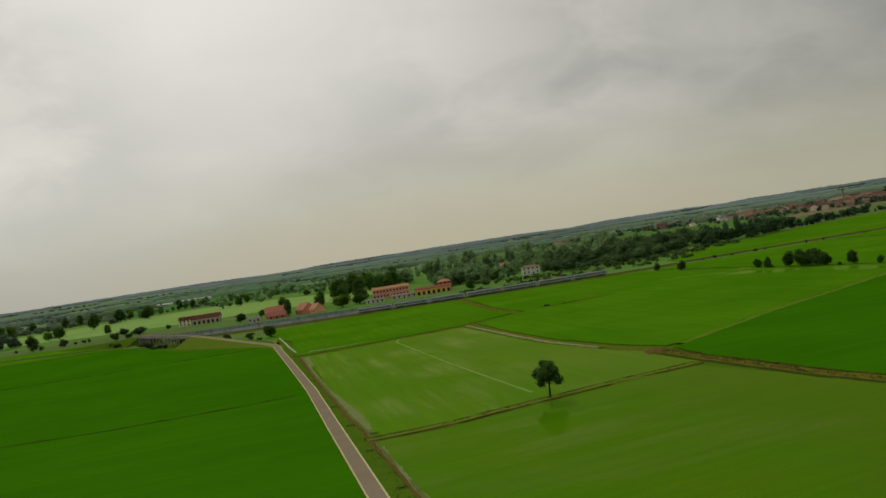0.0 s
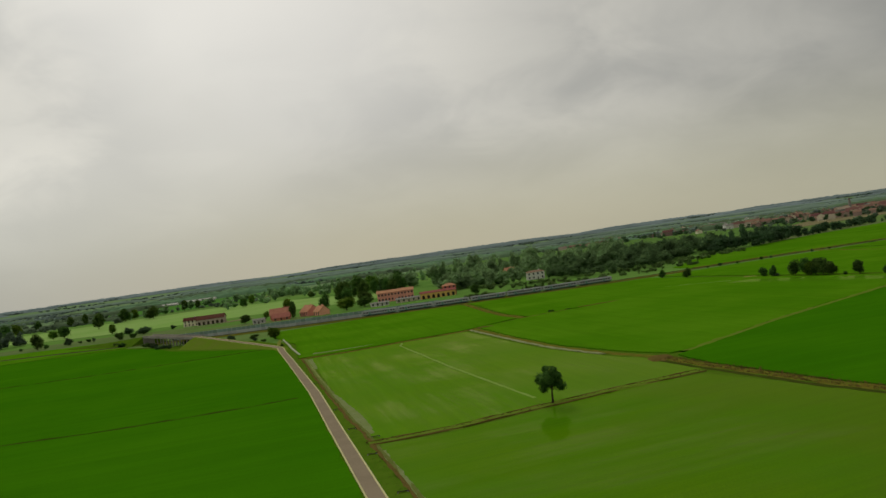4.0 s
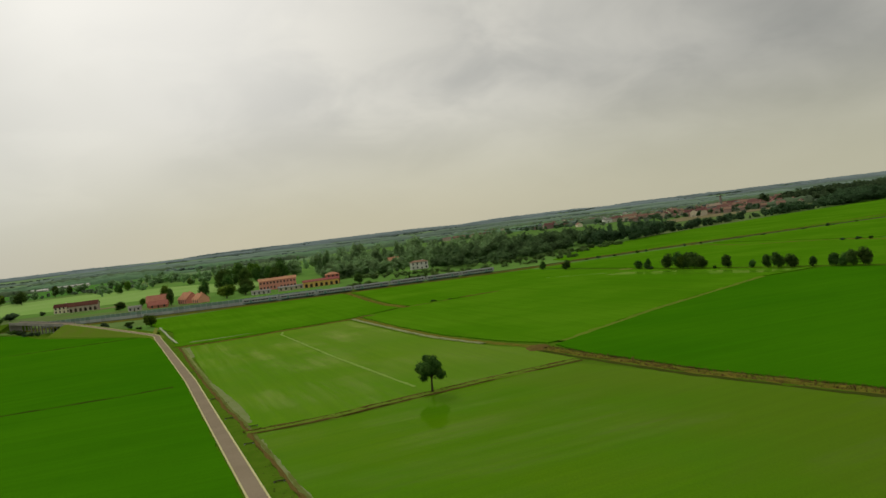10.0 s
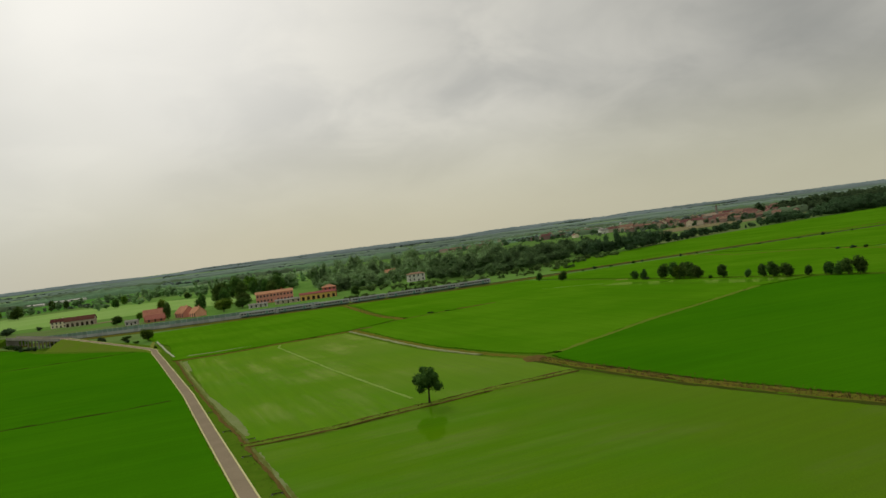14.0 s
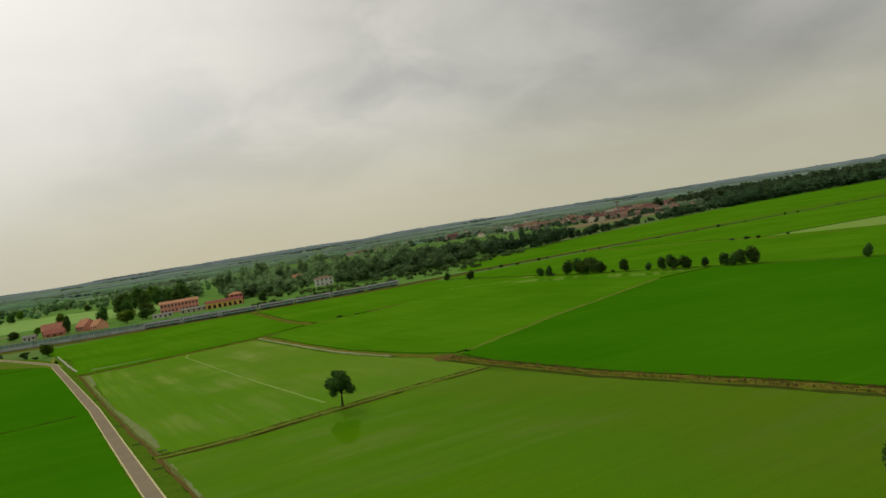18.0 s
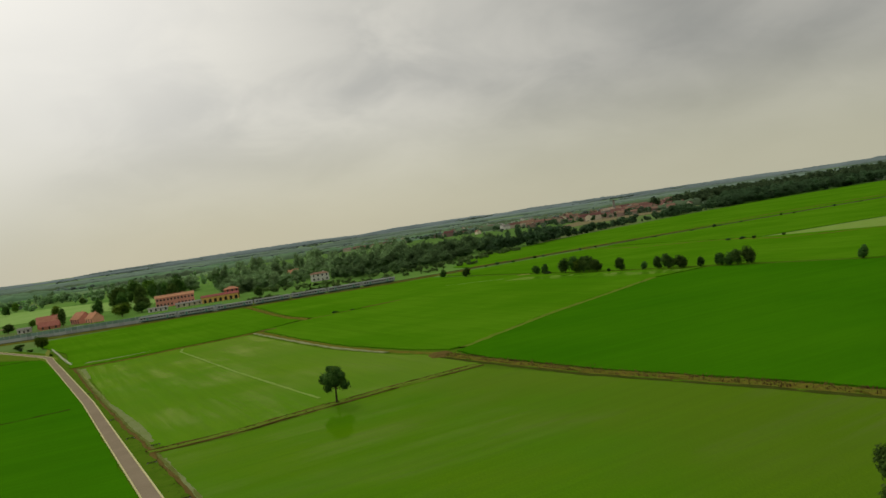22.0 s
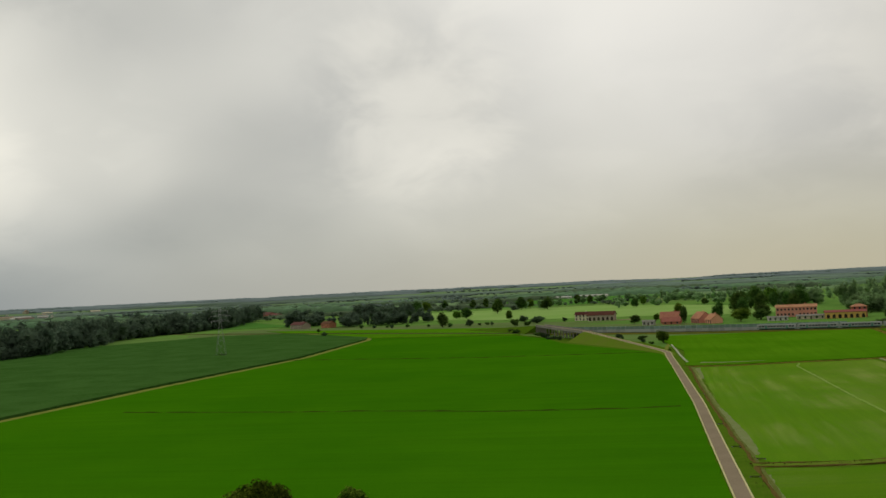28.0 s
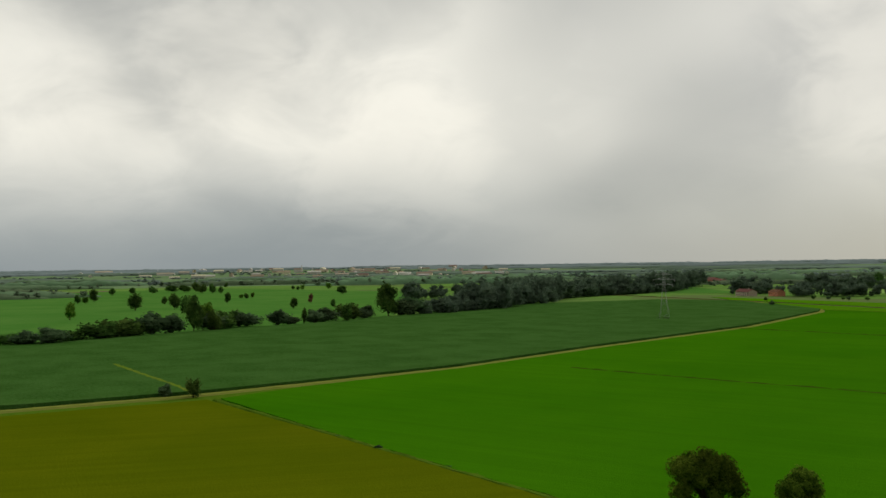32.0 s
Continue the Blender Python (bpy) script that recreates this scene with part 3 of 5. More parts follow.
def belt(pts, depth, gap, height, rng, width=(0.8, 1.2), z=0.0):
    """Spots for trees in a belt along a line."""
    out = []
    for p in lerp_line(pts, gap):
        k = max(1, round(depth / gap))
        for j in range(k):
            h = height * rng.uniform(0.5, 1.35)
            t = rng.uniform(0, depth)
            out.append((p.x + rng.uniform(-gap, gap) * 0.6, p.y + t + rng.uniform(-gap, gap) * 0.3, z, h, h * rng.uniform(*width)))
    return out


def canopies(name, rows, seed, material, label, step=7.0, lumpy=0.5):
    """Far tree belts as one rounded, uneven canopy each; rows: x, y, length, depth, height, heading."""
    vs, fs = [], []
    prof = ((-0.5, 0.0), (-0.46, 0.45), (-0.34, 0.8), (-0.12, 1.0), (0.12, 1.0), (0.36, 0.8), (0.5, 0.0))
    k = len(prof)
    for i, (x, y, length, depth, h, turn) in enumerate(rows):
        c, s = math.cos(turn), math.sin(turn)
        n = max(4, int(length / step))
        base = len(vs)
        for j in range(n + 1):
            u = j / n
            taper = min(1.0, 3.5 * min(u, 1 - u) + 0.25)
            q = (u - 0.5) * length
            for m, (a, b) in enumerate(prof):
                px, py = x + c * q - s * a * depth, y + s * q + c * a * depth
                lump = 1 + lumpy * noise.noise((px * 0.075, py * 0.075, seed)) + 0.44 * lumpy * noise.noise((px * 0.018, py * 0.018, seed + 5))
                push = 1 + 0.25 * noise.noise((px * 0.1, py * 0.1, seed + 9))
                vs.append((x + c * q - s * a * depth * push, y + s * q + c * a * depth * push, rise(math.hypot(px, py)) - 0.3 + h * b * taper * lump))
        for j in range(n):
            for m in range(k - 1):
                a = base + j * k + m
                fs.append((a, a + k, a + k + 1, a + 1))
    ob = raw(name, vs, fs, material)
    for f in ob.data.polygons:
        f.use_smooth = True
    return tagged(ob, label, "woodland", kind="stuff")


# ---- the land ----
def rise(r):
    """Lift of the far plain, bent up so its rim meets the camera's horizon."""
    t = min(1.0, max(0.0, (r - 2600) / 2300))
    return 34 * t * t * (3 - 2 * t)


def make_ground():
    rings = [0, 60, 150, 300, 500, 800, 1200, 1700, 2200, 2600, 2900, 3200, 3500, 3800, 4100, 4400, 4650, 4900]
    verts, faces, k = [(0, 0, -0.06)], [], 96
    for r in rings[1:]:
        for i in range(k):
            a = i * 6.28318 / k
            verts.append((r * math.sin(a), r * math.cos(a), rise(r) - 0.06))
    for i in range(k):
        faces.append((0, 1 + (i + 1) % k, 1 + i))
    for j in range(len(rings) - 2):
        for i in range(k):
            a, b = 1 + j * k + i, 1 + j * k + (i + 1) % k
            faces.append((a, b, b + k, a + k))
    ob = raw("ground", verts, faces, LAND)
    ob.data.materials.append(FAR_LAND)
    # beyond 2150 m the ground takes the haze-greyed tone
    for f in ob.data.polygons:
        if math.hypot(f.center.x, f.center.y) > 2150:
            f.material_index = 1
    tagged(ob, "green farmland, bent up at its haze-greyed rim to meet the horizon", "ground", kind="structure")


make_ground()

# the road and what lies along it
PLANKS = [(-89.7, 329.2), (-66.8, 263.2), (-55.3, 229.7), (-46.8, 216), (-44, 197), (-31.9, 162.5)]
DITCH = [(-121, 426), (-116.2, 411.7), (-96.4, 351.7), (-77.6, 296.7), (-68.5, 271), (-58.9, 243.2), (-50.7, 221.6), (-43.3, 199.5), (-36.8, 180.8), (-32.7, 169), (-28.6, 156.8), (-24.7, 146.2), (-12, 108)]
BUND_TREE = [(-47, 208.5), (-39.5, 211.2), (-28.2, 216), (-17.5, 224), (-6.5, 230.8), (12, 243.3), (32, 254.5)]
BUND_NORTH = [(-123, 427), (-101, 432), (-79, 446.5), (-47, 463), (-20, 495), (0, 509.5)]
ROAD_LINE = [(114, -290, 0.12), (14, 10, 0.12), (-37.0, 163, 0.12), (-61, 235, 0.12), (-84.5, 306, 0.12), (-129, 432, 0.12), (-149, 488, 0.15)]
BEND = [(-155, 507, 0.3), (-172, 530, 1.2), (-203, 566, 3.6), (-229, 596, 5.6), (-242, 612, 6.3)]
ROAD_ALL = ROAD_LINE + rounded([ROAD_LINE[-1], *BEND], 2)[1:]
BRIDGE_A, BRIDGE_B = Vector((-242, 612, 6.3)), Vector((-322, 714, 6.3))

field("rice_field_west", [(9, 8), (-39.3, 163.3), (-63.3, 235.3), (-86.8, 306.3), (-131.3, 432.3), (-153.5, 492), (-175, 517), (-215, 553), (-252, 590), (-285, 640), (-330, 684), (-390, 690), (-468, 686),
                          (-452, 662), (-381, 487), (-340, 325), (-309, 217), (-297, 145), (-287, 110), (-187, 108.6), (-126, 109.4), (-62, 39)],
      0.45, RICE_DARK, "dense deep green rice crop beside the road", "rice field")
field("field_margin", [(-312, 60), (-298, 30), (-240, 80), (-240, 140), (-300, 160)], 0.03, VERGE, "rough grass where the farm track meets the bund", "grass", "structure")
field("field_margin", [(-148, 484), (-176, 514), (-216, 551), (-254, 588), (-290, 644), (-240, 640), (-196, 590), (-160, 530)], 0.03, VERGE, "rough grass at the foot of the embankment", "grass", "structure")
field("yellow_field", [(-287, 106), (-187, 107.4), (-126.5, 108.2), (-63, 37), (9, 0), (55, -140), (-60, -160), (-420, -120), (-292, 48)], 0.4, YELLOW, "yellowish green ripening crop with a straight edge", "crop field")
field("maize_field", [(-303, 118), (-306, 150), (-314, 217), (-346, 325), (-388, 487), (-458, 662), (-474, 688), (-560, 742), (-640, 785), (-720, 770), (-752, 600), (-693, 485), (-650, 382), (-618, 316), (-607, 262), (-589, 206),
                      (-560, 80), (-540, -80), (-330, -60), (-306, 60), (-303, 104)], 1.4, MAIZE, "tall dark bluish green maize crop", "maize field")
field("upper_rice_field", [(-149, 516), (-124, 430), (-102, 435), (-80, 449), (-49, 466), (-26, 497), (-36, 524), (-46, 562), (-67, 652), (-76, 686), (-88, 680), (-120, 672), (-158, 660), (-200, 646), (-188, 600)], 0.4, RICE, "bright green rice crop below the railway", "rice field")
field("field_margin", [(-165, 520), (-62, 220), (0, 20), (110, 60), (262, 330), (174, 440), (118, 570), (64, 702), (-80, 692), (-170, 660)], 0.03, VERGE, "rough grass between the flooded fields", "grass", "structure")
field("flooded_paddy_middle", [(-117, 424), (-87.5, 334), (-66, 268), (-50, 219), (-44, 213), (-30, 216), (-8, 233), (12, 246.5), (33, 258), (24, 286), (13, 302), (5, 317), (-10, 347), (-29, 401), (-49, 459), (-79, 443), (-101, 429)], 0.06, PADDY, "young pale green rice standing in shallow water", "paddy field")
field("flooded_paddy_near", [(-44, 207), (-30, 210.5), (-6, 228), (12, 240.5), (31, 250), (52, 214), (76, 170), (100, 120), (40, 20), (18, 20), (-23.8, 147), (-30.4, 165), (-42.5, 200)], 0.06, PADDY_NEAR, "sparse young rice standing in brownish shallow water", "paddy field")
field("rice_field_middle_east", [(-44, 471), (-23, 403), (-4, 350), (11, 320), (19, 306), (29, 293), (36, 298), (70, 346), (137, 424), (168, 438), (154, 466), (127, 524), (112, 566), (62, 552), (20, 519), (0, 507), (-21, 493)], 0.42, RICE, "bright green rice crop between narrow bunds", "rice field")
field("rice_field_east", [(30, 287), (36, 264), (56, 216), (80, 172), (104, 122), (260, 120), (420, 210), (290, 330), (207, 357), (181, 412), (170, 434), (139, 421), (72, 343)], 0.45, RICE_DARK, "dense deep green rice crop with straight edges", "rice field")
field("rice_field_under_railway", [(-19, 497), (0, 511), (20, 523), (29, 526), (62, 550), (110, 566), (62, 700), (30, 690), (0, 688), (-70, 686), (-60, 652), (-40, 562), (-30, 524)], 0.4, RICE, "bright green rice crop below the railway", "rice field")
field("rice_field_behind_trees", [(116, 572), (130, 530), (158, 470), (184, 420), (210, 362), (300, 334), (330, 480), (262, 590), (210, 760), (150, 738), (90, 712), (68, 700)], 0.4, RICE, "bright green rice crop behind a row of trees", "rice field")
field("pale_field_east", [(302, 334), (420, 216), (760, 420), (700, 640), (268, 584), (332, 480)], 0.3, PALE_RICE, "pale green young crop with dark wheel rows", "crop field")
field("rice_field_far_east", [(100, 749), (252, 805), (600, 913), (1600, 1208), (1300, 1590), (900, 1490), (650, 1395), (464, 1268), (274, 1105), (183, 995), (140, 955), (90, 800)], 0.3, RICE, "bright green rice crop running towards a wood", "rice field")
field("rice_field_right", [(214, 764), (266, 592), (700, 646), (1400, 900), (1560, 1187), (600, 898), (256, 790)], 0.3, RICE, "bright green rice crop below the railway bank", "rice field")
field("pasture_north", [(-300, 1000), (-200, 980), (-190, 1080), (-330, 1300), (-560, 1480), (-900, 1330), (-640, 1060), (-500, 1000), (-420, 990)], 0.25, PASTURE, "pale mown meadow behind the farm", "meadow")
field("meadow_west", [(-660, 390), (-612, 290), (-585, 200), (-560, 40), (-900, -200), (-1700, 60), (-1900, 700), (-1280, 800), (-860, 560)], 0.25, MEADOW, "flat green meadow dotted with lone trees", "meadow")
field("strip_by_bridge", [(-475, 694), (-392, 698), (-335, 698), (-352, 800), (-430, 820), (-740, 870), (-640, 794)], 0.35, RICE, "green strip of crop beside the railway bridge", "crop field")

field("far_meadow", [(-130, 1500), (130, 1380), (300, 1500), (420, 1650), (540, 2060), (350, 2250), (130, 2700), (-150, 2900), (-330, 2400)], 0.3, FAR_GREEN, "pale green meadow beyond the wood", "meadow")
field("stubble_field", [(330, 1500), (440, 1560), (640, 1650), (620, 1800), (520, 1960), (400, 1700)], 0.35, STUBBLE, "tan stubble field before the village", "crop field")
field("far_meadow", [(-1000, 1500), (-700, 1560), (-560, 1700), (-700, 2300), (-1100, 2300)], 0.2, MEADOW, "flat green meadow before the greenhouses", "meadow")
field("far_meadow", [(-1300, 1000), (-950, 900), (-800, 1000), (-1250, 1350), (-1600, 1300)], 0.2, MEADOW, "flat green meadow behind the western wood", "meadow")

bund("bund_tree", BUND_TREE, 4.0, 0.32, BUND_PALE, "grassy earth bund that carries a lone tree", seed=1)
for side in (-1, 1):
    tagged(ribbon("bund_foot", [(x - 0.95 * side, y + 1.65 * side) for x, y in BUND_TREE], [(-0.3, 0.05), (-0.2, 0.27), (0.2, 0.27), (0.3, 0.05)], EARTH, 2.5, 0.6, seed=20 + side), "dark bare earth foot of a bund", "bund", kind="structure")
bund("bund_north", BUND_NORTH, 3.0, 0.4, BUND, "grassy earth bund between rice fields", seed=2)
bund("bund_thin", [(33, 293), (71, 345), (138, 423)], 4.0, 0.52, BUND_PALE, "narrow pale grassy bund through the rice", seed=3)
bund("bund_cross", [(-22, 496), (-33, 524), (-43, 562), (-64, 652), (-72, 686)], 2.6, 0.6, BUND, "earth bund running up to the railway", seed=4)
bund("bund_west", [(-87, 295), (-102, 287), (-138, 275), (-184, 269), (-216, 261), (-282, 250)], 1.0, 0.62, DARK_LINE, "thin dark bund through deep green rice", seed=5)
bund("bund_far_west", [(-165, 505), (-250, 480), (-380, 470)], 0.9, 0.6, DARK_LINE, "thin dark bund through deep green rice", seed=6)
bund("bund_yellow_edge", [(-286, 108), (-187, 108), (-126, 109), (-62, 38)], 1.8, 0.6, VERGE, "grassy bund between yellow and green crops", seed=7)
bund("bund_row", [(112, 568), (129, 527), (158, 467), (183, 416), (208, 360), (300, 332), (420, 212)], 2.0, 0.5, VERGE, "grassy bund under a row of trees", seed=8)
bund("bund_clod", [(6, 516), (20, 522), (28, 527)], 2.4, 0.6, BUND, "broken earth bund in the rice", seed=9)
bund("ditch_bank", [(27, 283), (34, 264), (54, 216), (78, 171), (102, 121)], 3.2, 0.5, BUND, "rough ditch bank with reddish reeds", seed=10)
bund("ditch_bank_north", [(27, 285), (16, 304), (8, 319), (-6, 349), (-25, 403), (-45, 465)], 2.2, 0.45, BUND, "low grassy ditch bank", seed=11)
bund("far_bund", [(195, 779), (211, 677), (231, 648), (252, 614), (261, 548), (284, 524), (305, 513), (420, 480)], 2.0, 0.6, BUND, "far earth bund with shrubs", seed=12)
bund("far_bund", [(100, 752), (181, 785), (299, 826), (344, 852), (432, 900), (640, 960)], 4.0, 0.7, BUND, "far rough bank along the railway", seed=17)
bund("pale_track", [(60, 585), (75, 576), (94, 562)], 1.6, 0.5, PALE_RICE, "pale trodden strip in the rice", seed=18)
bund("field_bund", [(-470, 690), (-390, 693), (-330, 690), (-290, 652)], 2.0, 0.5, VERGE, "grassy bund at the end of the rice", seed=14)

tagged(ribbon("water_furrow", [(-77, 441), (-76, 429), (-40, 323), (-11, 243)], [(-0.5, 0.1), (0.5, 0.1)], PALE_RICE, 4, 0.3), "narrow open furrow of water through the rice", "water", kind="structure")
tagged(ribbon("water_ditch", [(-47.5, 464), (-27, 402.5), (-8, 348.5), (6, 318.5), (10, 311)], [(-0.7, -0.02), (-0.6, 0.34), (0.6, 0.34), (0.7, -0.02)], CHANNEL, 3, 0.3), "pale water channel along a bund", "water", kind="structure")
tagged(ribbon("roadside_channel", [(-170, 563), (-154, 519), (-144.2, 491), (-127.5, 446)], [(-0.6, 0.1), (-0.5, 0.47), (0.4, 0.47), (0.5, 0.1)], PALE_CONCRETE, 3, 0.08), "pale concrete water channel beside the road", "water", kind="structure")
tagged(ribbon("roadside_ditch", [(x + 0.75, y + 0.25) for x, y in DITCH], [(-0.4, 0.09), (0.4, 0.09)], WATER, 5, 0.35), "ditch with pale muddy water beside the road", "water", kind="structure")
bund("ditch_lip", DITCH, 0.8, 0.24, EARTH, "bare reddish earth lip of a ditch", seed=15, wobble=0.8)

tagged(ribbon("shallow_water", [(x + 1.5, y + 0.5) for x, y in DITCH[:4]], [(-0.5, 0.075), (0.6, 0.075)], SHORE, 5, 0.35), "strip of shallow water at the paddy edge", "water", kind="structure")


def puddle(outline, z, label):
    bm = bmesh.new()
    loop = lerp_line([*outline, outline[0]], 1.5)[:-1]
    bm.faces.new([bm.verts.new((p.x + 0.4 * noise.noise((p.x * 0.3, p.y * 0.3, 2.0)), p.y + 0.4 * noise.noise((p.x * 0.3, p.y * 0.3, 9.0)), z)) for p in loop])
    bmesh.ops.triangulate(bm, faces=bm.faces[:])
    tagged(mesh_ob("puddle", bm, OPEN_WATER), label, "water", kind="structure")


puddle([(-79.2, 304), (-66.6, 268), (-57.5, 241), (-50, 221.4), (-48.3, 220.5), (-48.6, 222.5), (-51.2, 232), (-56.7, 248.5), (-63.1, 265.3), (-70.7, 285), (-78.4, 304)], 0.071, "bare shallow water at the paddy corner")
puddle([(-117, 420), (-103, 377), (-101.6, 378), (-115, 421)], 0.071, "bare shallow water along the paddy edge")
puddle([(-121, 441), (-111, 442), (-100, 447), (-92, 453), (-101, 449.5), (-112, 446), (-120, 446)], 0.415, "bare shallow water along a bund")
puddle([(-43, 199.5), (-35.9, 178.6), (-31.1, 165), (-26.9, 153.3), (-22, 139), (-13.5, 114), (-12.8, 114.4), (-21, 139.5), (-25.6, 153), (-29.6, 164), (-34.3, 177.6), (-39.8, 194), (-41.8, 199.8)], 0.08, "bare shallow water along the ditch")
tagged(ribbon("standing_water", [(98, 552), (116, 516), (142, 462), (160, 436)], [(-5, 0.44), (9, 0.44)], RICE_WET, 12, 0.2, seed=5), "wet strip of rice in front of the trees", "water", kind="structure")
# added strip that darkens the lower edge of the ditch bank
tagged(ribbon("bank_ditch", [(24.6, 281), (31.4, 262.5), (51.4, 214.5), (75.4, 169.5), (99.4, 119.8)], [(-0.8, 0.085), (0.9, 0.085)], DARK_LINE, 3, 0.4, seed=7), "narrow dark strip along the foot of a bank", "ditch", kind="structure")
tagged(ribbon("verge", [(-144.5, 492), (-125.5, 434), (-80.8, 306), (-57.4, 236), (-33, 163), (19, 10), (119, -290)], [(-2.4, 0.0), (-2.2, 0.05), (2.2, 0.07), (3.0, 0.0)], VERGE, 5, 0.15), "grassy verge beside the road", "verge", kind="structure")
tagged(ribbon("verge", [(112, -290), (11.7, 10), (-39.4, 163), (-63.4, 235), (-86.9, 306), (-131.4, 432), (-151.4, 488)], [(-1.5, 0.06), (1.6, 0.1)], VERGE, 5, 0.1, seed=2), "narrow grassy verge beside the road", "verge", kind="structure")
tagged(ribbon("road", ROAD_ALL, [(-1.6, 0), (-1.0, 0.03), (0, 0.045), (1.0, 0.03), (1.6, 0)], ROAD, 4), "narrow worn country road of pale asphalt", "road", kind="structure")
for side in (-1, 1):
    tagged(ribbon("road_edge", ROAD_ALL, [(side * 1.6 - 0.1, 0.02), (side * 1.6 + 0.26, 0.03)], ROAD_EDGE, 4, 0.0), "pale dry grass edge of the road", "road edge", kind="structure")
tagged(ribbon("field_track", [(-303, 40), (-299, 103), (-303, 145), (-311, 217), (-343, 325), (-384, 487), (-455, 662), (-476, 692), (-620, 790)], [(-2.6, 0.44), (-1.5, 0.5), (1.3, 0.5), (2.3, 0.02)], TRACK, 5, 0.15), "dry grass farm track beside the maize", "track", kind="structure")
tagged(ribbon("lane", [(-159, 516, 0.35), (-168, 548, 0.2), (-181, 600, 0.1), (-196, 640, 0.1)], [(-1.0, 0.02), (1.0, 0.02)], TRACK, 4, 0.2), "pale dry lane towards the railway", "lane", kind="structure")
tagged(ribbon("maize_path", [(-304, 106, 1.4), (-320, 107.5, 1.4), (-345, 108.5, 1.4), (-412, 111.5, 1.4)], [(-0.8, 0.03), (0.9, 0.03)], BUND_PALE, 3, 0.7), "narrow strip of pale weeds, raised onto the maize to stay in the camera's view", "path", kind="structure")

# the embankment up to the bridge
slope = []
for p in rounded([ROAD_LINE[-1], *BEND], 2):
    slope.append(Vector(p))
ev, ef = [], []
for i, p in enumerate(slope):
    t = slope[min(i + 1, len(slope) - 1)] - slope[max(i - 1, 0)]
    s = Vector((t.y, -t.x, 0)).normalized()
    foot = 3.4 + p.z * 1.7
    ev += [(p.x - s.x * foot, p.y - s.y * foot, -0.05), (p.x - s.x * 3.2, p.y - s.y * 3.2, p.z - 0.06), (p.x + s.x * 3.2, p.y + s.y * 3.2, p.z - 0.06), (p.x + s.x * foot, p.y + s.y * foot, -0.05)]
n = len(slope)
for i in range(n - 1):
    for j in range(3):
        a = i * 4 + j
        ef.append((a, a + 1, a + 5, a + 4))
ef.append(tuple((n - 1) * 4 + j for j in range(4)))
tagged(raw("embankment", ev, ef, BUND_PALE), "grassy embankment that lifts the road to the bridge", "embankment", kind="structure")


def mound(name, x, y, rx, ry, h, material, label, seed):
    """A low uneven heap of earth."""
    bm = bmesh.new()
    rings = []
    for j in range(5):
        k = 1 - j / 5
        rings.append([bm.verts.new((x + math.cos(a) * rx * k * (1 + 0.35 * noise.noise((math.cos(a) * 2 + seed, math.sin(a) * 2, 0))), y + math.sin(a) * ry * k * (1 + 0.35 * noise.noise((math.cos(a) * 2 + seed, math.sin(a) * 2, 0))),
                                    -0.05 + h * (1 - k * k) * (1 + 0.4 * noise.noise((math.cos(a) * k * 3, math.sin(a) * k * 3, seed))))) for a in [i * 6.2832 / 18 for i in range(18)]])
    for a, b in zip(rings, rings[1:]):
        for i in range(18):
            bm.faces.new((a[i], a[(i + 1) % 18], b[(i + 1) % 18], b[i]))
    bm.faces.new(rings[-1])
    return tagged(mesh_ob(name, bm, material), label, "earth heap", kind="structure")


field("scrub_strip", [(-112, 713), (-84, 706), (-56, 709), (-36, 716), (-44, 736), (-70, 748), (-104, 738)], 0.2, BUND_PALE, "yellowish rough grass between farm and railway", "scrub", "structure")
field("farmyard", [(-336, 913), (-314, 916), (-306, 932), (-326, 940), (-340, 930)], 0.12, STUBBLE, "bare tan farmyard beside the old barn", "farmyard", "structure")


def ditch_plank(x, y, turn):
    """A plank on two low blocks, added in place of a dark culvert notch."""
    root = empty("plank_bridge", pose(x, y, 0.2, 0, 0, turn), "short dark plank in place of a culvert notch at the roadside ditch", "plank bridge", "planks over the ditch")
    part("plank", box(-1.0, 1.0, -0.24, -0.02, 0.02, 0.1, 0.02), DARKWOOD, root)
    part("plank", box(-1.0, 1.0, 0.02, 0.24, 0.02, 0.1, 0.02), DARKWOOD, root)
    for side in (-0.85, 0.85):
        part("block", box(side - 0.15, side + 0.15, -0.27, 0.27, -0.25, 0.02, 0.03), CONCRETE, root)


for x, y in PLANKS:
    ditch_plank(x, y, 12)
mound("earth_heap", 25, 286, 4.0, 7.0, 0.9, EARTH, "bare reddish earth where two ditches meet", 1)
mound("earth_heap", -40, 468, 7.0, 3.0, 0.7, EARTH, "bare reddish earth at a bund junction", 2)
mound("earth_heap", 106, 577, 6.0, 9.0, 0.6, TRACK, "dry trodden earth beside a bund", 3)

# ---- railway, bridge, barriers ----
RAIL_LINE = rounded([(-1500, 1010), (-800, 838), (-461, 752), (-318, 706), (-200, 684), (-90, 689), (0, 705), (92, 738), (252, 797), (600, 905), (1600, 1200)], 2)
tagged(ribbon("track_bed", RAIL_LINE, [(-5.6, -0.02), (-4.6, 0.45), (4.6, 0.45), (5.6, -0.02)], BALLAST, 10, 0.06), "railway ballast bed of grey-brown stone", "track bed", kind="structure")
for off in (-3.1, -1.6, 1.6, 3.1):
    tagged(ribbon("rail", RAIL_LINE, [(off - 0.05, 0.43), (off - 0.05, 0.61), (off + 0.05, 0.61), (off + 0.05, 0.43)], RAIL, 12), "steel rail on the ballast", "rail", kind="structure")
bund("railway_bank", [(-318, 694), (-205, 672), (-90, 676), (0, 692), (94, 724)], 3.0, 0.8, BUND, "rough weedy bank below the railway", seed=16)


